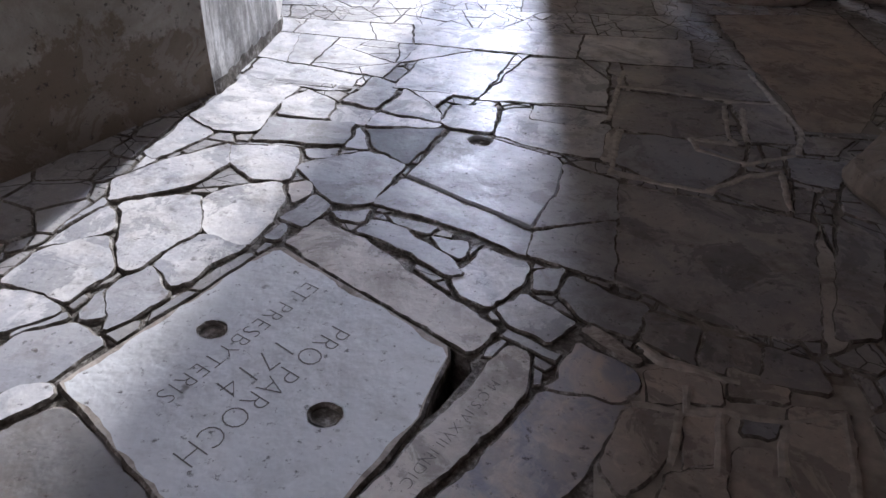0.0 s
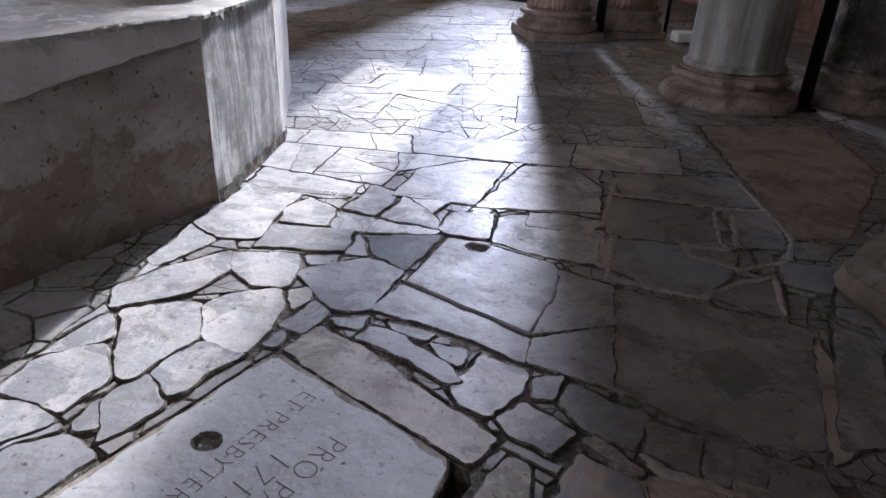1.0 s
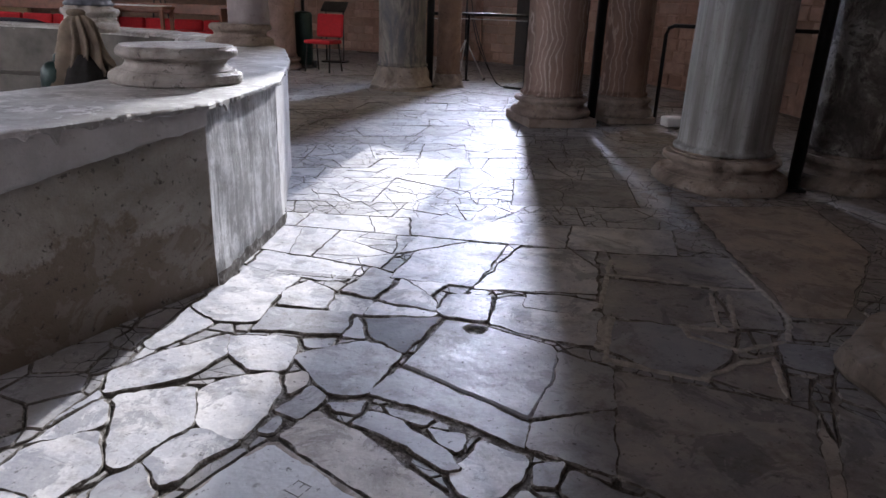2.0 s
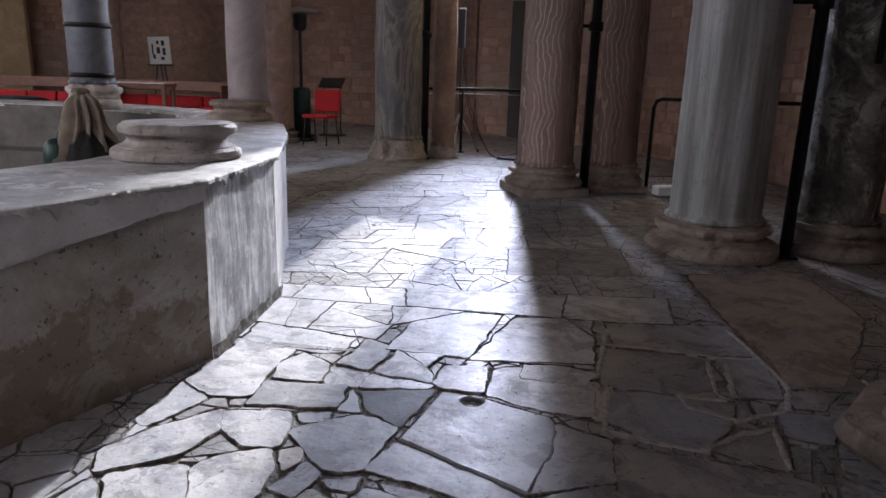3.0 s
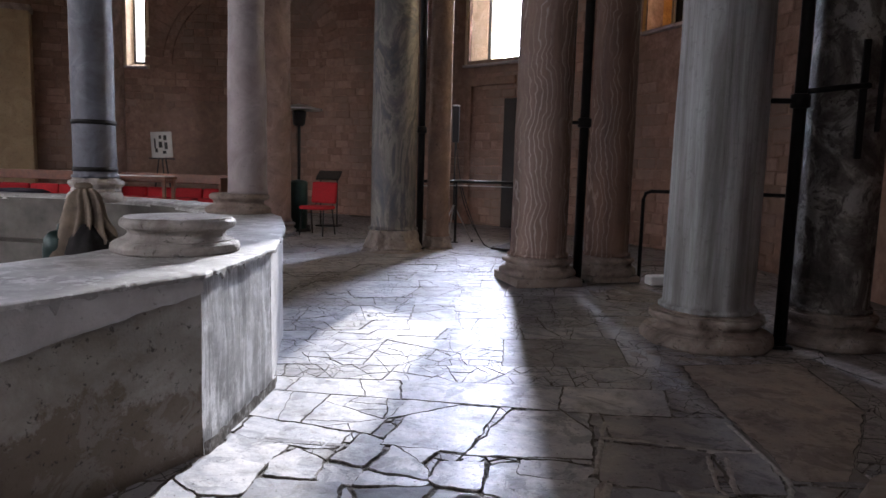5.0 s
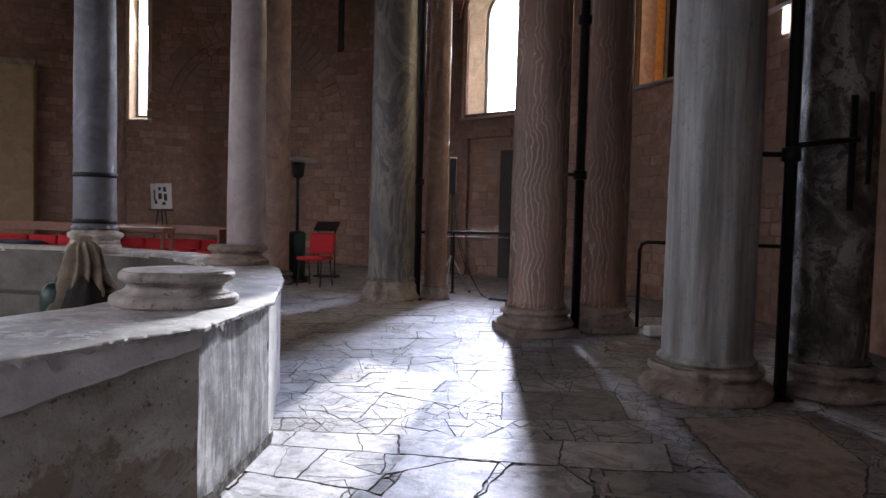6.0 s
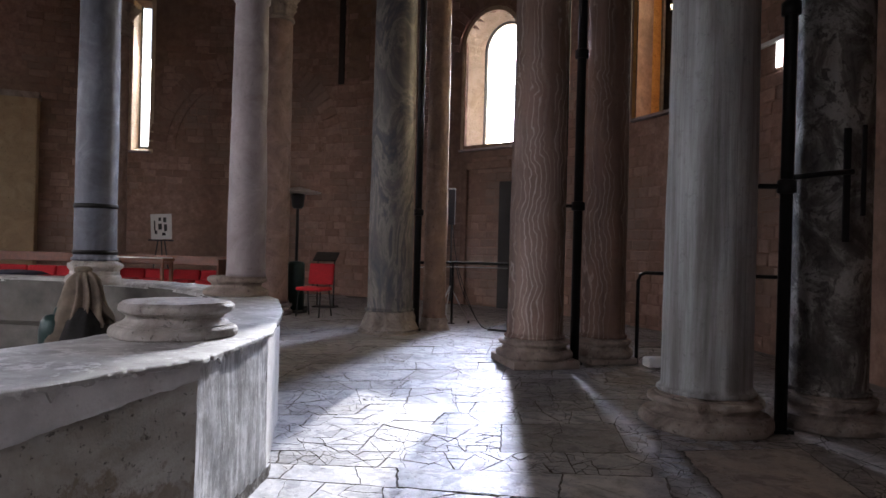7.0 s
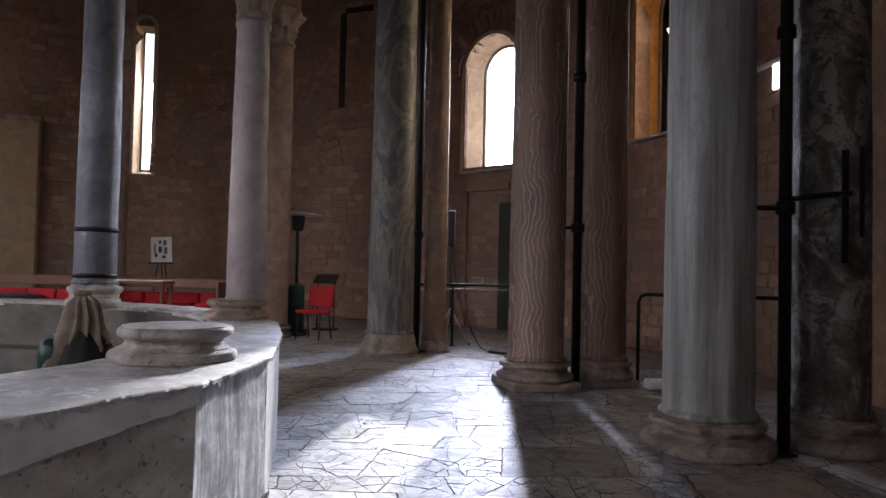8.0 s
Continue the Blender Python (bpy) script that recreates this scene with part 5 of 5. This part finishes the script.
# ---- columns and loose base on the rim ----
def ring_base(k=1.0, first=0, last=22):
    prof = [(0.285, 0), (0.294, 0.008), (0.296, 0.025), (0.292, 0.042), (0.278, 0.053), (0.266, 0.055), (0.265, 0.061), (0.252, 0.063), (0.232, 0.075), (0.224, 0.088), (0.226, 0.099),
            (0.236, 0.105), (0.237, 0.112), (0.250, 0.114), (0.262, 0.122), (0.266, 0.134), (0.264, 0.148), (0.256, 0.157), (0.246, 0.160), (0.244, 0.166), (0.20, 0.167)]
    return worn(lathe([(a * k, b) for a, b in prof[first:last]], 160, wobble=0.012, smooth=False), 0.011)


lone = thing("column_base", "lone chipped white marble column base on the basin rim", "column base", at=(-1.305, 2.836, RIM))
part("lower_torus", ring_base(1.0, 0, 8), BASE_STONE, lone)
part("scotia", ring_base(1.0, 7, 14), BASE_STONE, lone)
part("upper_torus", ring_base(1.0, 13, 22), BASE_STONE, lone)

pale = thing("column", "pale pinkish marble column standing on the basin rim", "column", "basin columns", (-2.04, 5.40, RIM))
part("base", ring_base(0.93), BROWN_BASE, pale, "dark weathered moulded base")
part("shaft", worn(lathe([(0.172, 0.165), (0.167, 0.20)] + [(0.167 - 0.026 * (k / 16) ** 1.4, 0.2 + 2.36 * k / 16) for k in range(1, 17)] + [(0.155, 2.57), (0.158, 2.60), (0.150, 2.62)], 64, (0.068, 0.028)), 0.004, 6), PALE_STONE, pale)
part("capital", leafy([(0.145, 2.62), (0.155, 2.66), (0.15, 2.70), (0.16, 2.85), (0.20, 3.0), (0.235, 3.12), (0.24, 3.2)], 0.15), BROWN_BASE, pale, "carved leafy marble capital").location = (0.068, 0.028, 0)
blue = column(-3.84, 6.165, 0.198, BLUE_STONE, BASE_STONE, "blue-grey marble column with two black iron bands", 0.262, 0.24, top=4.3, taper=0.92, z0=RIM, group="basin columns")
for z in (1.065, 1.525):
    part("iron_band", lathe([(0.199, z - RIM - 0.022), (0.207, z - RIM - 0.02), (0.207, z - RIM + 0.02), (0.199, z - RIM + 0.022)], 40), IRON, blue, "black iron band")

# ---- draped cloth on its stand inside the basin ----
def drape():
    bm = bmesh.new()
    rings = []
    for j in range(23):
        f = j / 22
        ring = []
        for k in range(96):
            a = 2 * math.pi * k / 96
            fold = math.sin(a * 11 + 3.4 * noise.noise((math.cos(a), math.sin(a), f * 1.5)))
            r = 0.078 * min(1.0, f * 9) ** 0.5 + 0.15 * f ** 1.1 * (1 + 0.25 * math.cos(a - 3.3)) + (0.016 + 0.04 * f) * fold * min(1, f * 6) + 0.03 * noise.noise((math.cos(a) * 2, math.sin(a) * 2, f * 3)) * f
            side = (a + 0.25 + math.pi) % (2 * math.pi) - math.pi
            hem = 1 - 0.52 * math.exp(-(side / 0.75) ** 2) + 0.07 * fold * f + 0.12 * noise.noise((math.cos(a) * 3, math.sin(a) * 3, 5.0))
            ring.append(bm.verts.new((r * 1.0 * math.cos(a), r * 0.8 * math.sin(a), 0.985 - 0.62 * f * hem)))
        rings.append(ring)
    for lo, hi in zip(rings, rings[1:]):
        for k in range(96):
            bm.faces.new((hi[k], hi[(k + 1) % 96], lo[(k + 1) % 96], lo[k])).smooth = True
    bm.faces.new(rings[0])
    return bm


cloth = thing("draped_stand", "beige cloth gathered over a dark stand inside the basin", "cloth stand", at=(-2.66, 4.17, 0))
part("cloth", drape(), CLOTH, cloth)
part("knot", lathe([(0.02, 0.955), (0.055, 0.965), (0.06, 0.985), (0.045, 1.0), (0.015, 1.005)], 20, wobble=0.01), CLOTH, cloth)
# black lump added in the opening, its colour stands for the dark inside
part("bag", worn(lathe([(0.03, 0.16), (0.15, 0.20), (0.165, 0.44), (0.13, 0.62), (0.05, 0.72)], 30, (0.06, -0.05), wobble=0.06), 0.03, 6), GAP_BLACK, cloth, "black lump painting the dark inside of the cloth's opening")
part("canister", lathe([(0.07, -0.27), (0.085, -0.25), (0.09, 0.55), (0.08, 0.62), (0.05, 0.66), (0.02, 0.67)], 28, (-0.155, -0.09)), DARK_GREEN, cloth, "dark green metal canister")
part("pole", tube([(0, 0, -0.27), (0, 0, 0.94)], 0.02), IRON, cloth, "dark iron pole")
part("foot", lathe([(0.20, -0.27), (0.20, -0.25), (0.03, -0.22)], 24), IRON, cloth)
part("frame", tube([(-0.19, -0.06, -0.27), (-0.19, -0.06, 0.58), (-0.16, -0.05, 0.70), (-0.05, 0, 0.78), (-0.03, 0, 0.97)], 0.016), DARK_GREEN, cloth, "dark green metal frame")

# ---- iron props between the columns ----
def iron_post(x, y, top, r, label, collars=()):
    post = thing("iron_prop", label, "iron post", "iron props", (x, y, 0))
    shaft = part("post", tube([(0, 0, 0), (0, 0, top)], r, sides=12), IRON, post)
    part("foot_plate", box((r * 3.2, r * 3.2, 0.02), (0, 0, 0.01), bevel=0.003), IRON, post)
    for z in collars:
        part("collar", lathe([(r, z - 0.05), (r * 1.5, z - 0.04), (r * 1.5, z + 0.04), (r, z + 0.05)], 16), IRON, shaft)
    return post


a = iron_post(2.205, 4.484, 7.3, 0.042, "black iron prop tied to the columns", (1.68, 2.9))
part("tie_bar", tube([(0.0, 0, 1.68), (-0.20, 0.0, 1.68)], 0.018), IRON, a)
part("strap", tube([(0.0, 0, 1.74), (0.24, -0.03, 1.77), (0.43, 0.0, 1.79)], 0.02), IRON, a, "flat iron strap round the column")
part("plate", box((0.045, 0.02, 0.78), (0.40, 0.02, 1.70), (0, 0, 0), 0.004), IRON, a)
part("plate", box((0.03, 0.02, 0.62), (0.50, 0.0, 1.80), (0, 0, 0), 0.004), IRON, a)
iron_post(2.06, 4.75, 7.3, 0.022, "thin black iron rod behind the column")
b = iron_post(1.055, 6.985, 7.3, 0.048, "black iron prop between two alabaster columns", (1.68, 3.3))
part("tie_bar", tube([(0, 0, 1.68), (-0.15, -0.03, 1.68)], 0.018), IRON, b)
# two unseen props, added to narrow the beam between the columns
iron_post(0.925, 7.40, 7.3, 0.04, "hidden iron prop added to block light behind the alabaster column")
iron_post(1.10, 7.40, 7.3, 0.04, "hidden iron prop added to block light behind the alabaster column")
iron_post(-0.97, 9.37, 7.3, 0.05, "black iron prop beside the green column", (1.7,))

# ---- railings ----
def railing(points, label, height=1.0):
    rail = thing("railing", label, "railing", "black railings")
    pts = [Vector((*p, 0)) for p in points]
    up = Vector((0, 0, height))
    part("handrail", tube([p + up for p in pts], 0.022), IRON, rail)
    part("lower_rail", tube([p + up * 0.93 for p in pts], 0.008), STEEL, rail)
    for p in pts:
        part("post", tube([p, p + up], 0.02), IRON, rail)
        part("foot_plate", box((0.1, 0.1, 0.012), p + Vector((0, 0, 0.006))), IRON, rail)
    return rail


railing([(-1.02, 9.60), (-0.53, 10.38), (0.36, 10.30)], "black metal railing between the columns", 0.97)
rail2 = thing("railing", "black tubular railing with rounded corner", "railing", "black railings")
part("handrail", tube([(1.745, 7.205, 0), (1.745, 7.205, 0.90), (1.765, 7.205, 0.96), (1.82, 7.20, 0.985), (2.6, 7.05, 0.985), (3.55, 6.9, 0.985)], 0.02), IRON, rail2)
part("post", tube([(2.6, 7.05, 0), (2.6, 7.05, 0.985)], 0.02), IRON, rail2)
part("post", tube([(3.5, 6.9, 0), (3.5, 6.9, 0.985)], 0.02), IRON, rail2)

# ---- far side of the ring: heater, chair, lectern, pews, sign ----
heater = thing("patio_heater", "black patio heater with steel hood and dark green gas housing", "heater", at=(-3.36, 11.30, 0))
part("housing", lathe([(0.15, 0.05), (0.15, 0.84), (0.13, 0.88), (0.03, 0.90)], 32), DARK_GREEN, heater, "dark green gas bottle housing")
part("foot", lathe([(0.20, 0), (0.20, 0.04), (0.15, 0.05)], 32), BLACK, heater)
part("wheel", lathe([(0.02, -0.03), (0.06, -0.03), (0.06, 0.03), (0.02, 0.03)], 20), BLACK, heater).matrix_basis = pose(0.2, -0.06, 0.06, 0, 90, 0)
part("pole", tube([(0, 0, 0.88), (0, 0, 1.84)], 0.028), BLACK, heater)
part("burner", lathe([(0.07, 1.82), (0.10, 1.86), (0.12, 2.04), (0.11, 2.08)], 28), BLACK, heater, "slotted black burner cage")
part("hood", lathe([(0.40, 2.10), (0.39, 2.115), (0.2, 2.16), (0.06, 2.19), (0.02, 2.20)], 40), STEEL, heater, "shiny steel hood")


def chair_thing(x, y, turn):
    c = thing("chair", "red upholstered stacking chair with black legs", "chair", at=(x, y, 0), turn=turn)
    part("seat", box((0.47, 0.42, 0.06), (0, 0, 0.46), (0, 0, 0), 0.025), RED, c, "red fabric seat")
    part("backrest", box((0.47, 0.06, 0.36), (0, 0.24, 0.70), (-8, 0, 0), 0.028), RED, c, "red fabric backrest")
    for sx in (-0.2, 0.2):
        part("leg", tube([(sx, -0.14, 0.44), (sx * 1.08, -0.2, 0)], 0.012), BLACK, c)
        part("leg", tube([(sx, 0.14, 0.44), (sx * 1.08, 0.22, 0)], 0.012), BLACK, c)
        part("support", tube([(sx * 0.8, 0.16, 0.45), (sx * 0.8, 0.24, 0.5), (sx * 0.8, 0.26, 0.66)], 0.012), BLACK, c)
    return c


chair_thing(-2.87, 10.74, -14)

lectern = thing("lectern", "small dark metal reading stand", "lectern", at=(-3.13, 12.44, 0))
part("top", box((0.44, 0.32, 0.03), (0, 0, 0.97), (28, 0, 0), 0.004), DARK_WOOD, lectern)
for sx in (-0.16, 0.16):
    part("leg", tube([(sx, 0, 0), (sx, 0, 0.95)], 0.014), BLACK, lectern)
part("foot", box((0.44, 0.3, 0.03), (0, 0, 0.015), bevel=0.004), BLACK, lectern)


def pew(x, y, turn, length, cushions, group="pews"):
    p = thing("pew", "brown wooden pew with red seat cushions", "pew", group, (x, y, 0), turn)
    part("backrest", box((length, 0.04, 0.16), (0, 0, 0.86), (6, 0, 0), 0.008), WOOD, p)
    part("backrest", box((length, 0.035, 0.10), (0, -0.03, 0.60), (6, 0, 0), 0.008), WOOD, p)
    part("seat", box((length, 0.40, 0.04), (0, 0.24, 0.44), (0, 0, 0), 0.008), WOOD, p)
    for s in (-1, 1):
        part("end_panel", box((0.045, 0.48, 0.90), (s * (length / 2 - 0.03), 0.18, 0.45), (0, 0, 0), 0.01), WOOD, p)
    for k in range(cushions):
        f = (k + 0.5) / cushions - 0.5
        part("cushion", box((length / cushions * 0.8, 0.34, 0.09), (f * length, 0.2, 0.50), (0, 0, 0), 0.03), RED, p, "red cushion")
        part("cushion", box((length / cushions * 0.96, 0.09, 0.24), (f * length, 0.03, 0.585), (8 + 9 * math.sin(k * 2.3), 5 * math.sin(k * 3.1), 0), 0.03), RED, p, "red back cushion")
    return p


pew(-5.45, 11.0, 180, 2.0, 4)
pew(-8.2, 11.1, 180, 2.2, 4)
coat_on = thing("dark_coat", "dark blue cloth lying along the pew", "cloth", at=(-8.3, 10.85, 0.50))
part("cloth", lathe([(0.02, 0.0), (0.5, 0.01), (0.55, 0.05), (0.4, 0.10), (0.1, 0.12)], 36, wobble=0.08), NAVY, coat_on)
table = thing("side_table", "narrow wooden table with white cloth", "table", at=(-5.75, 10.4, 0))
part("tabletop", box((1.05, 0.4, 0.04), (0, 0, 0.88), (0, 0, 0), 0.006), WOOD, table)
part("cloth", box((0.98, 0.36, 0.012), (0, 0, 0.907), (0, 0, 0), 0.004), WHITE, table, "white cloth")
for sx in (-0.48, 0.48):
    for sy in (-0.15, 0.15):
        part("leg", box((0.05, 0.05, 0.86), (sx, sy, 0.43), (0, 0, 0), 0.004), WOOD, table)

board = thing("notice_board", "white notice board with dark pictures on a black easel", "notice board", at=(-6.75, 13.0, 0), turn=8)
part("panel", box((0.42, 0.015, 0.52), (0, 0, 1.48), (0, -3, 0), 0.002), WHITE, board)
for u, v, w_, h_ in ((-0.03, 1.63, 0.05, 0.07), (0.07, 1.62, 0.06, 0.10), (-0.02, 1.48, 0.07, 0.12), (0.09, 1.46, 0.06, 0.14), (-0.1, 1.36, 0.05, 0.08), (0.06, 1.33, 0.07, 0.06), (-0.13, 1.5, 0.03, 0.2)):
    part("picture", box((w_, 0.004, h_), (u, -0.012, v), (0, -3, 0)), BLACK, board)
for sx in (-0.16, 0.0, 0.16):
    part("easel_leg", tube([(sx * 0.4, 0.02, 1.22), (sx * 1.5, 0.02 + 0.2 * (sx == 0), 0)], 0.014), BLACK, board)
part("shelf", box((0.5, 0.05, 0.03), (0, 0, 1.20), (0, 0, 0), 0.003), BLACK, board)

speaker = thing("speaker_stand", "slim black loudspeaker on a tripod stand", "speaker stand", at=(-0.57, 10.45, 0))
part("pole", tube([(0, 0, 0.35), (0, 0, 1.6)], 0.014), BLACK, speaker)
part("loudspeaker", box((0.10, 0.12, 0.56), (0, 0, 1.85), (0, 0, 0), 0.012), BLACK, speaker)
part("cap", box((0.11, 0.13, 0.02), (0, 0, 2.14), (0, 0, 0), 0.006), WHITE, speaker)
for ang in (20, 140, 260):
    q = (0.32 * math.cos(radians(ang)), 0.32 * math.sin(radians(ang)))
    part("leg", tube([(0, 0, 0.6), (q[0], q[1], 0.01)], 0.011), STEEL, speaker)
    part("rubber_foot", lathe([(0.018, 0.0), (0.018, 0.03), (0.01, 0.04)], 10, q), BLACK, speaker)


def cable(pts, label):
    c = thing("cable", label, "cable", "loose cables")
    fine = []
    v = [Vector(p) for p in pts]
    for i in range(len(v) - 1):
        p0, p1, p2, p3 = v[max(i - 1, 0)], v[i], v[i + 1], v[min(i + 2, len(v) - 1)]
        for k in range(8):
            t = k / 8
            fine.append(0.5 * (2 * p1 + (p2 - p0) * t + (2 * p0 - 5 * p1 + 4 * p2 - p3) * t * t + (3 * p1 - p0 - 3 * p2 + p3) * t ** 3))
    part("cord", tube(fine + [v[-1]], 0.007, sides=6), BLACK, c)


cable([(-0.56, 10.42, 1.6), (-0.45, 10.4, 0.9), (-0.2, 10.2, 0.25), (0.0, 9.9, 0.01), (0.25, 9.85, 0.008)], "black cable hanging from the loudspeaker to the floor")
cable([(-0.5, 10.4, 1.0), (-0.35, 10.3, 0.5), (-0.05, 10.1, 0.01), (0.1, 10.0, 0.008)], "second black cable trailing to the floor")
ring_ = thing("cable_coil", "coil of black cable hung on the railing", "cable", at=(-0.68, 10.1, 0.30))
bm = bmesh.new()
for k in range(3):
    tube([(0.0 + 0.01 * k, 0.13 * math.cos(a_ / 16 * math.pi), 0.26 * math.sin(a_ / 16 * math.pi) + 0.04) for a_ in range(33)], 0.008, bm, 6)
part("coil", bm, BLACK, ring_)
mat_ = thing("floor_board", "dark flat board lying on the floor behind the column", "board", at=(0.42, 9.85, 0))
part("board", prism([(-0.36, -0.2), (0.45, -0.6), (0.5, 0.5), (-0.05, 0.6)], 0.0, 0.03), DARK_WOOD, mat_)
bag = thing("white_box", "small white plastic tray beside the railing", "tray", at=(1.90, 6.95, 0))
part("tray", box((0.24, 0.16, 0.10), (0, 0, 0.06), (0, 0, 15), 0.02), WHITE, bag)

# ---- wall features ----
door = thing("door_1", "dark narrow wooden door standing in a plain stone surround", "door")
door["kind"] = "structure"
part("door_leaf", box((0.28, 0.06, 2.58), ring_point(49.6, R_WALL - 0.06, 1.29), (0, 0, 49.6 - 90 + 14), 0.006), DARK_WOOD, door)
part("surround", box((0.14, 0.08, 3.0), ring_point(56.0, R_WALL - 0.03, 1.5), (0, 0, -34), 0.01), WALL, door)
part("surround", box((1.2, 0.08, 0.16), ring_point(52.6, R_WALL - 0.04, 2.95), (0, 0, -37.4), 0.01), WALL, door)
pier = thing("pilaster", "tall ochre plastered pier against the wall", "pilaster")
part("shaft", box((0.95, 0.6, 4.45), ring_point(119.2, R_WALL - 0.2, 2.22), (0, 0, 29), 0.03), OCHRE, pier)
part("cap", box((1.02, 0.66, 0.14), ring_point(119.2, R_WALL - 0.2, 4.49), (0, 0, 29), 0.02), BROWN_BASE, pier)


def voussoirs(angle, spring, radius, width, blocks, label, start=0.0, end=180.0):
    arch = thing("blind_arch", label, "arch", "blind arches")
    for k in range(blocks):
        f = radians(start + (end - start) * (k + 0.5) / blocks)
        u, z = radius * math.cos(f), spring + radius * math.sin(f)
        a_ = angle - math.degrees(u / R_WALL)
        size = math.pi * radius * (end - start) / 180 / blocks * 0.86
        bm = box((size, 0.06, width), (0, 0, 0), (0, 0, 0), 0.008)
        ob = part("voussoir", bm, BLOCK, arch)
        ob.matrix_basis = Matrix.Translation(ring_point(a_, R_WALL - 0.012, z)) @ pose(0, 0, 0, 0, 0, a_ - 90) @ pose(0, 0, 0, 0, 90 - math.degrees(f), 0)
    return arch


voussoirs(88.9, 3.43, 2.28, 0.42, 34, "broad relieving arch of rough blocks in the wall")
voussoirs(52.5, 5.45, 1.03, 0.34, 19, "ring of stone blocks over the window")
voussoirs(27.7, 5.55, 1.03, 0.34, 19, "ring of stone blocks over the recess")
voussoirs(88.9, 3.43, 1.89, 0.07, 40, "thin raised edge of a walled-up arch")
niche = thing("blocked_window", "walled-up window, raised dark strips standing for its shaded recess", "blocked window")
# raised near-black strips stand in for the shade along the recess
part("edge", box((0.16, 0.05, 2.3), ring_point(75.4, R_WALL - 0.01, 6.2), (0, 0, -14.6), 0.01), DARK_WOOD, niche)
part("edge", box((0.75, 0.05, 0.14), ring_point(73.0, R_WALL - 0.01, 7.4), (0, 0, -17), 0.01), DARK_WOOD, niche)
part("fill", box((0.62, 0.03, 2.2), ring_point(72.9, R_WALL - 0.005, 6.2), (0, 0, -17.1), 0.01), OCHRE_DARK, niche, "reddish plaster infill")

# ---- ring wall above the columns, out of the camera's reach ----
def drum():
    bm = bmesh.new()
    pts = [(2.2, 2.0), (2.2, 4.7), (1.0, 7.05), (-1.0, 9.35), (-3.65, 10.95), (-6.5, 11.4), (-9.3, 10.6), (-11.5, 8.2), (-12.2, 5.5), (-11.5, 2.6), (-9.6, 0.2), (-6.5, -1.2), (-3.0, -1.5), (0.2, -0.9)]
    n = len(pts)
    for off in (-0.35, 0.35):
        ring_lo, ring_hi = [], []
        for x, y in pts:
            low = 4.3 if x < -10 or y < 1 else 7.3      # unseen side set lower, to shade the upper columns from the lamps
            d = (Vector((x, y)) - Vector((-5.2, 4.6))).normalized()
            ring_lo.append((x + d.x * off, y + d.y * off, low))
            ring_hi.append((x + d.x * off, y + d.y * off, Z_TOP))
        if off < 0:
            first = ring_lo
        strip_between(bm, ring_lo, ring_hi)
    strip_between(bm, first, ring_lo)
    return bm


tagged(part("wall_drum", drum(), WALL), "plain unseen ring wall above the columns, lowered on one side to block light", "wall", kind="structure")

# ---- tufa blocks of the wall, last ----
def block_mesh(w, h, d, seed):
    r = random.Random(seed)
    j = lambda s: r.uniform(-s, s)
    b = 0.012
    v = []
    for y, ins in ((0.02, 0.0), (-d + b, 0.0), (-d, b)):
        for sx, sz in ((-1, -1), (1, -1), (1, 1), (-1, 1)):
            v.append((sx * (w / 2 - ins) + j(0.008), y, sz * (h / 2 - ins) + j(0.008)))
    f = [(8, 9, 10, 11)]
    for lo in (0, 4):
        for k in range(4):
            f.append((lo + k, lo + (k + 1) % 4, lo + 4 + (k + 1) % 4, lo + 4 + k))
    return v, f


def in_opening(a_, z, pad=0.16):
    for ang, sill, half, tall, _ in WINDOWS:
        d = abs((a_ - ang + 180) % 360 - 180) * math.pi / 180 * R_WALL
        if d < half + pad + 0.2 and sill - 0.25 < z < sill + tall + pad:
            return True
    return False


kinds = []
for s in range(10):
    w_ = 0.17 + 0.03 * s
    v, f = block_mesh(w_ - 0.016, 0.155, 0.008 + 0.005 * (s % 4), s)
    me = bpy.data.meshes.new("tufa_block")
    me.from_pydata(v, [], f)
    me.materials.append(BLOCK)
    kinds.append((w_, me, v, f))
r = random.Random(8)
count, vs, fs = 0, [], []
z = 0.12
while z < 7.6:
    a_ = 8.0 + r.uniform(0, 2)
    while a_ < 124:
        w_, me, v, f = r.choice(kinds)
        mid = a_ + math.degrees(w_ / 2 / R_WALL)
        patch = noise.noise((mid * 0.06, z * 0.35, 4.0))
        if not in_opening(mid, z) and patch > -0.16 and r.random() < 0.93:
            m4 = Matrix.Translation(ring_point(mid, R_WALL, z)) @ pose(0, 0, 0, 0, 0, mid - 90)
            if count < 300 and 60 < mid < 102 and 0.9 < z < 5.2:
                ob = new("tufa_block", me)
                ob.parent = wall
                ob.matrix_basis = m4
                count += 1
            else:
                fs += [tuple(i + len(vs) for i in q) for q in f]
                vs += [tuple(m4 @ Vector(p_)) for p_ in v]
        a_ += math.degrees(w_ / R_WALL)
    z += 0.172
me = bpy.data.meshes.new("wall_blocks")
me.from_pydata(vs, [], fs)
me.materials.append(BLOCK)
ob = new("wall_blocks", me)
ob.parent = wall
tagged(ob, "coursed brown tufa blocks", kind="stuff")
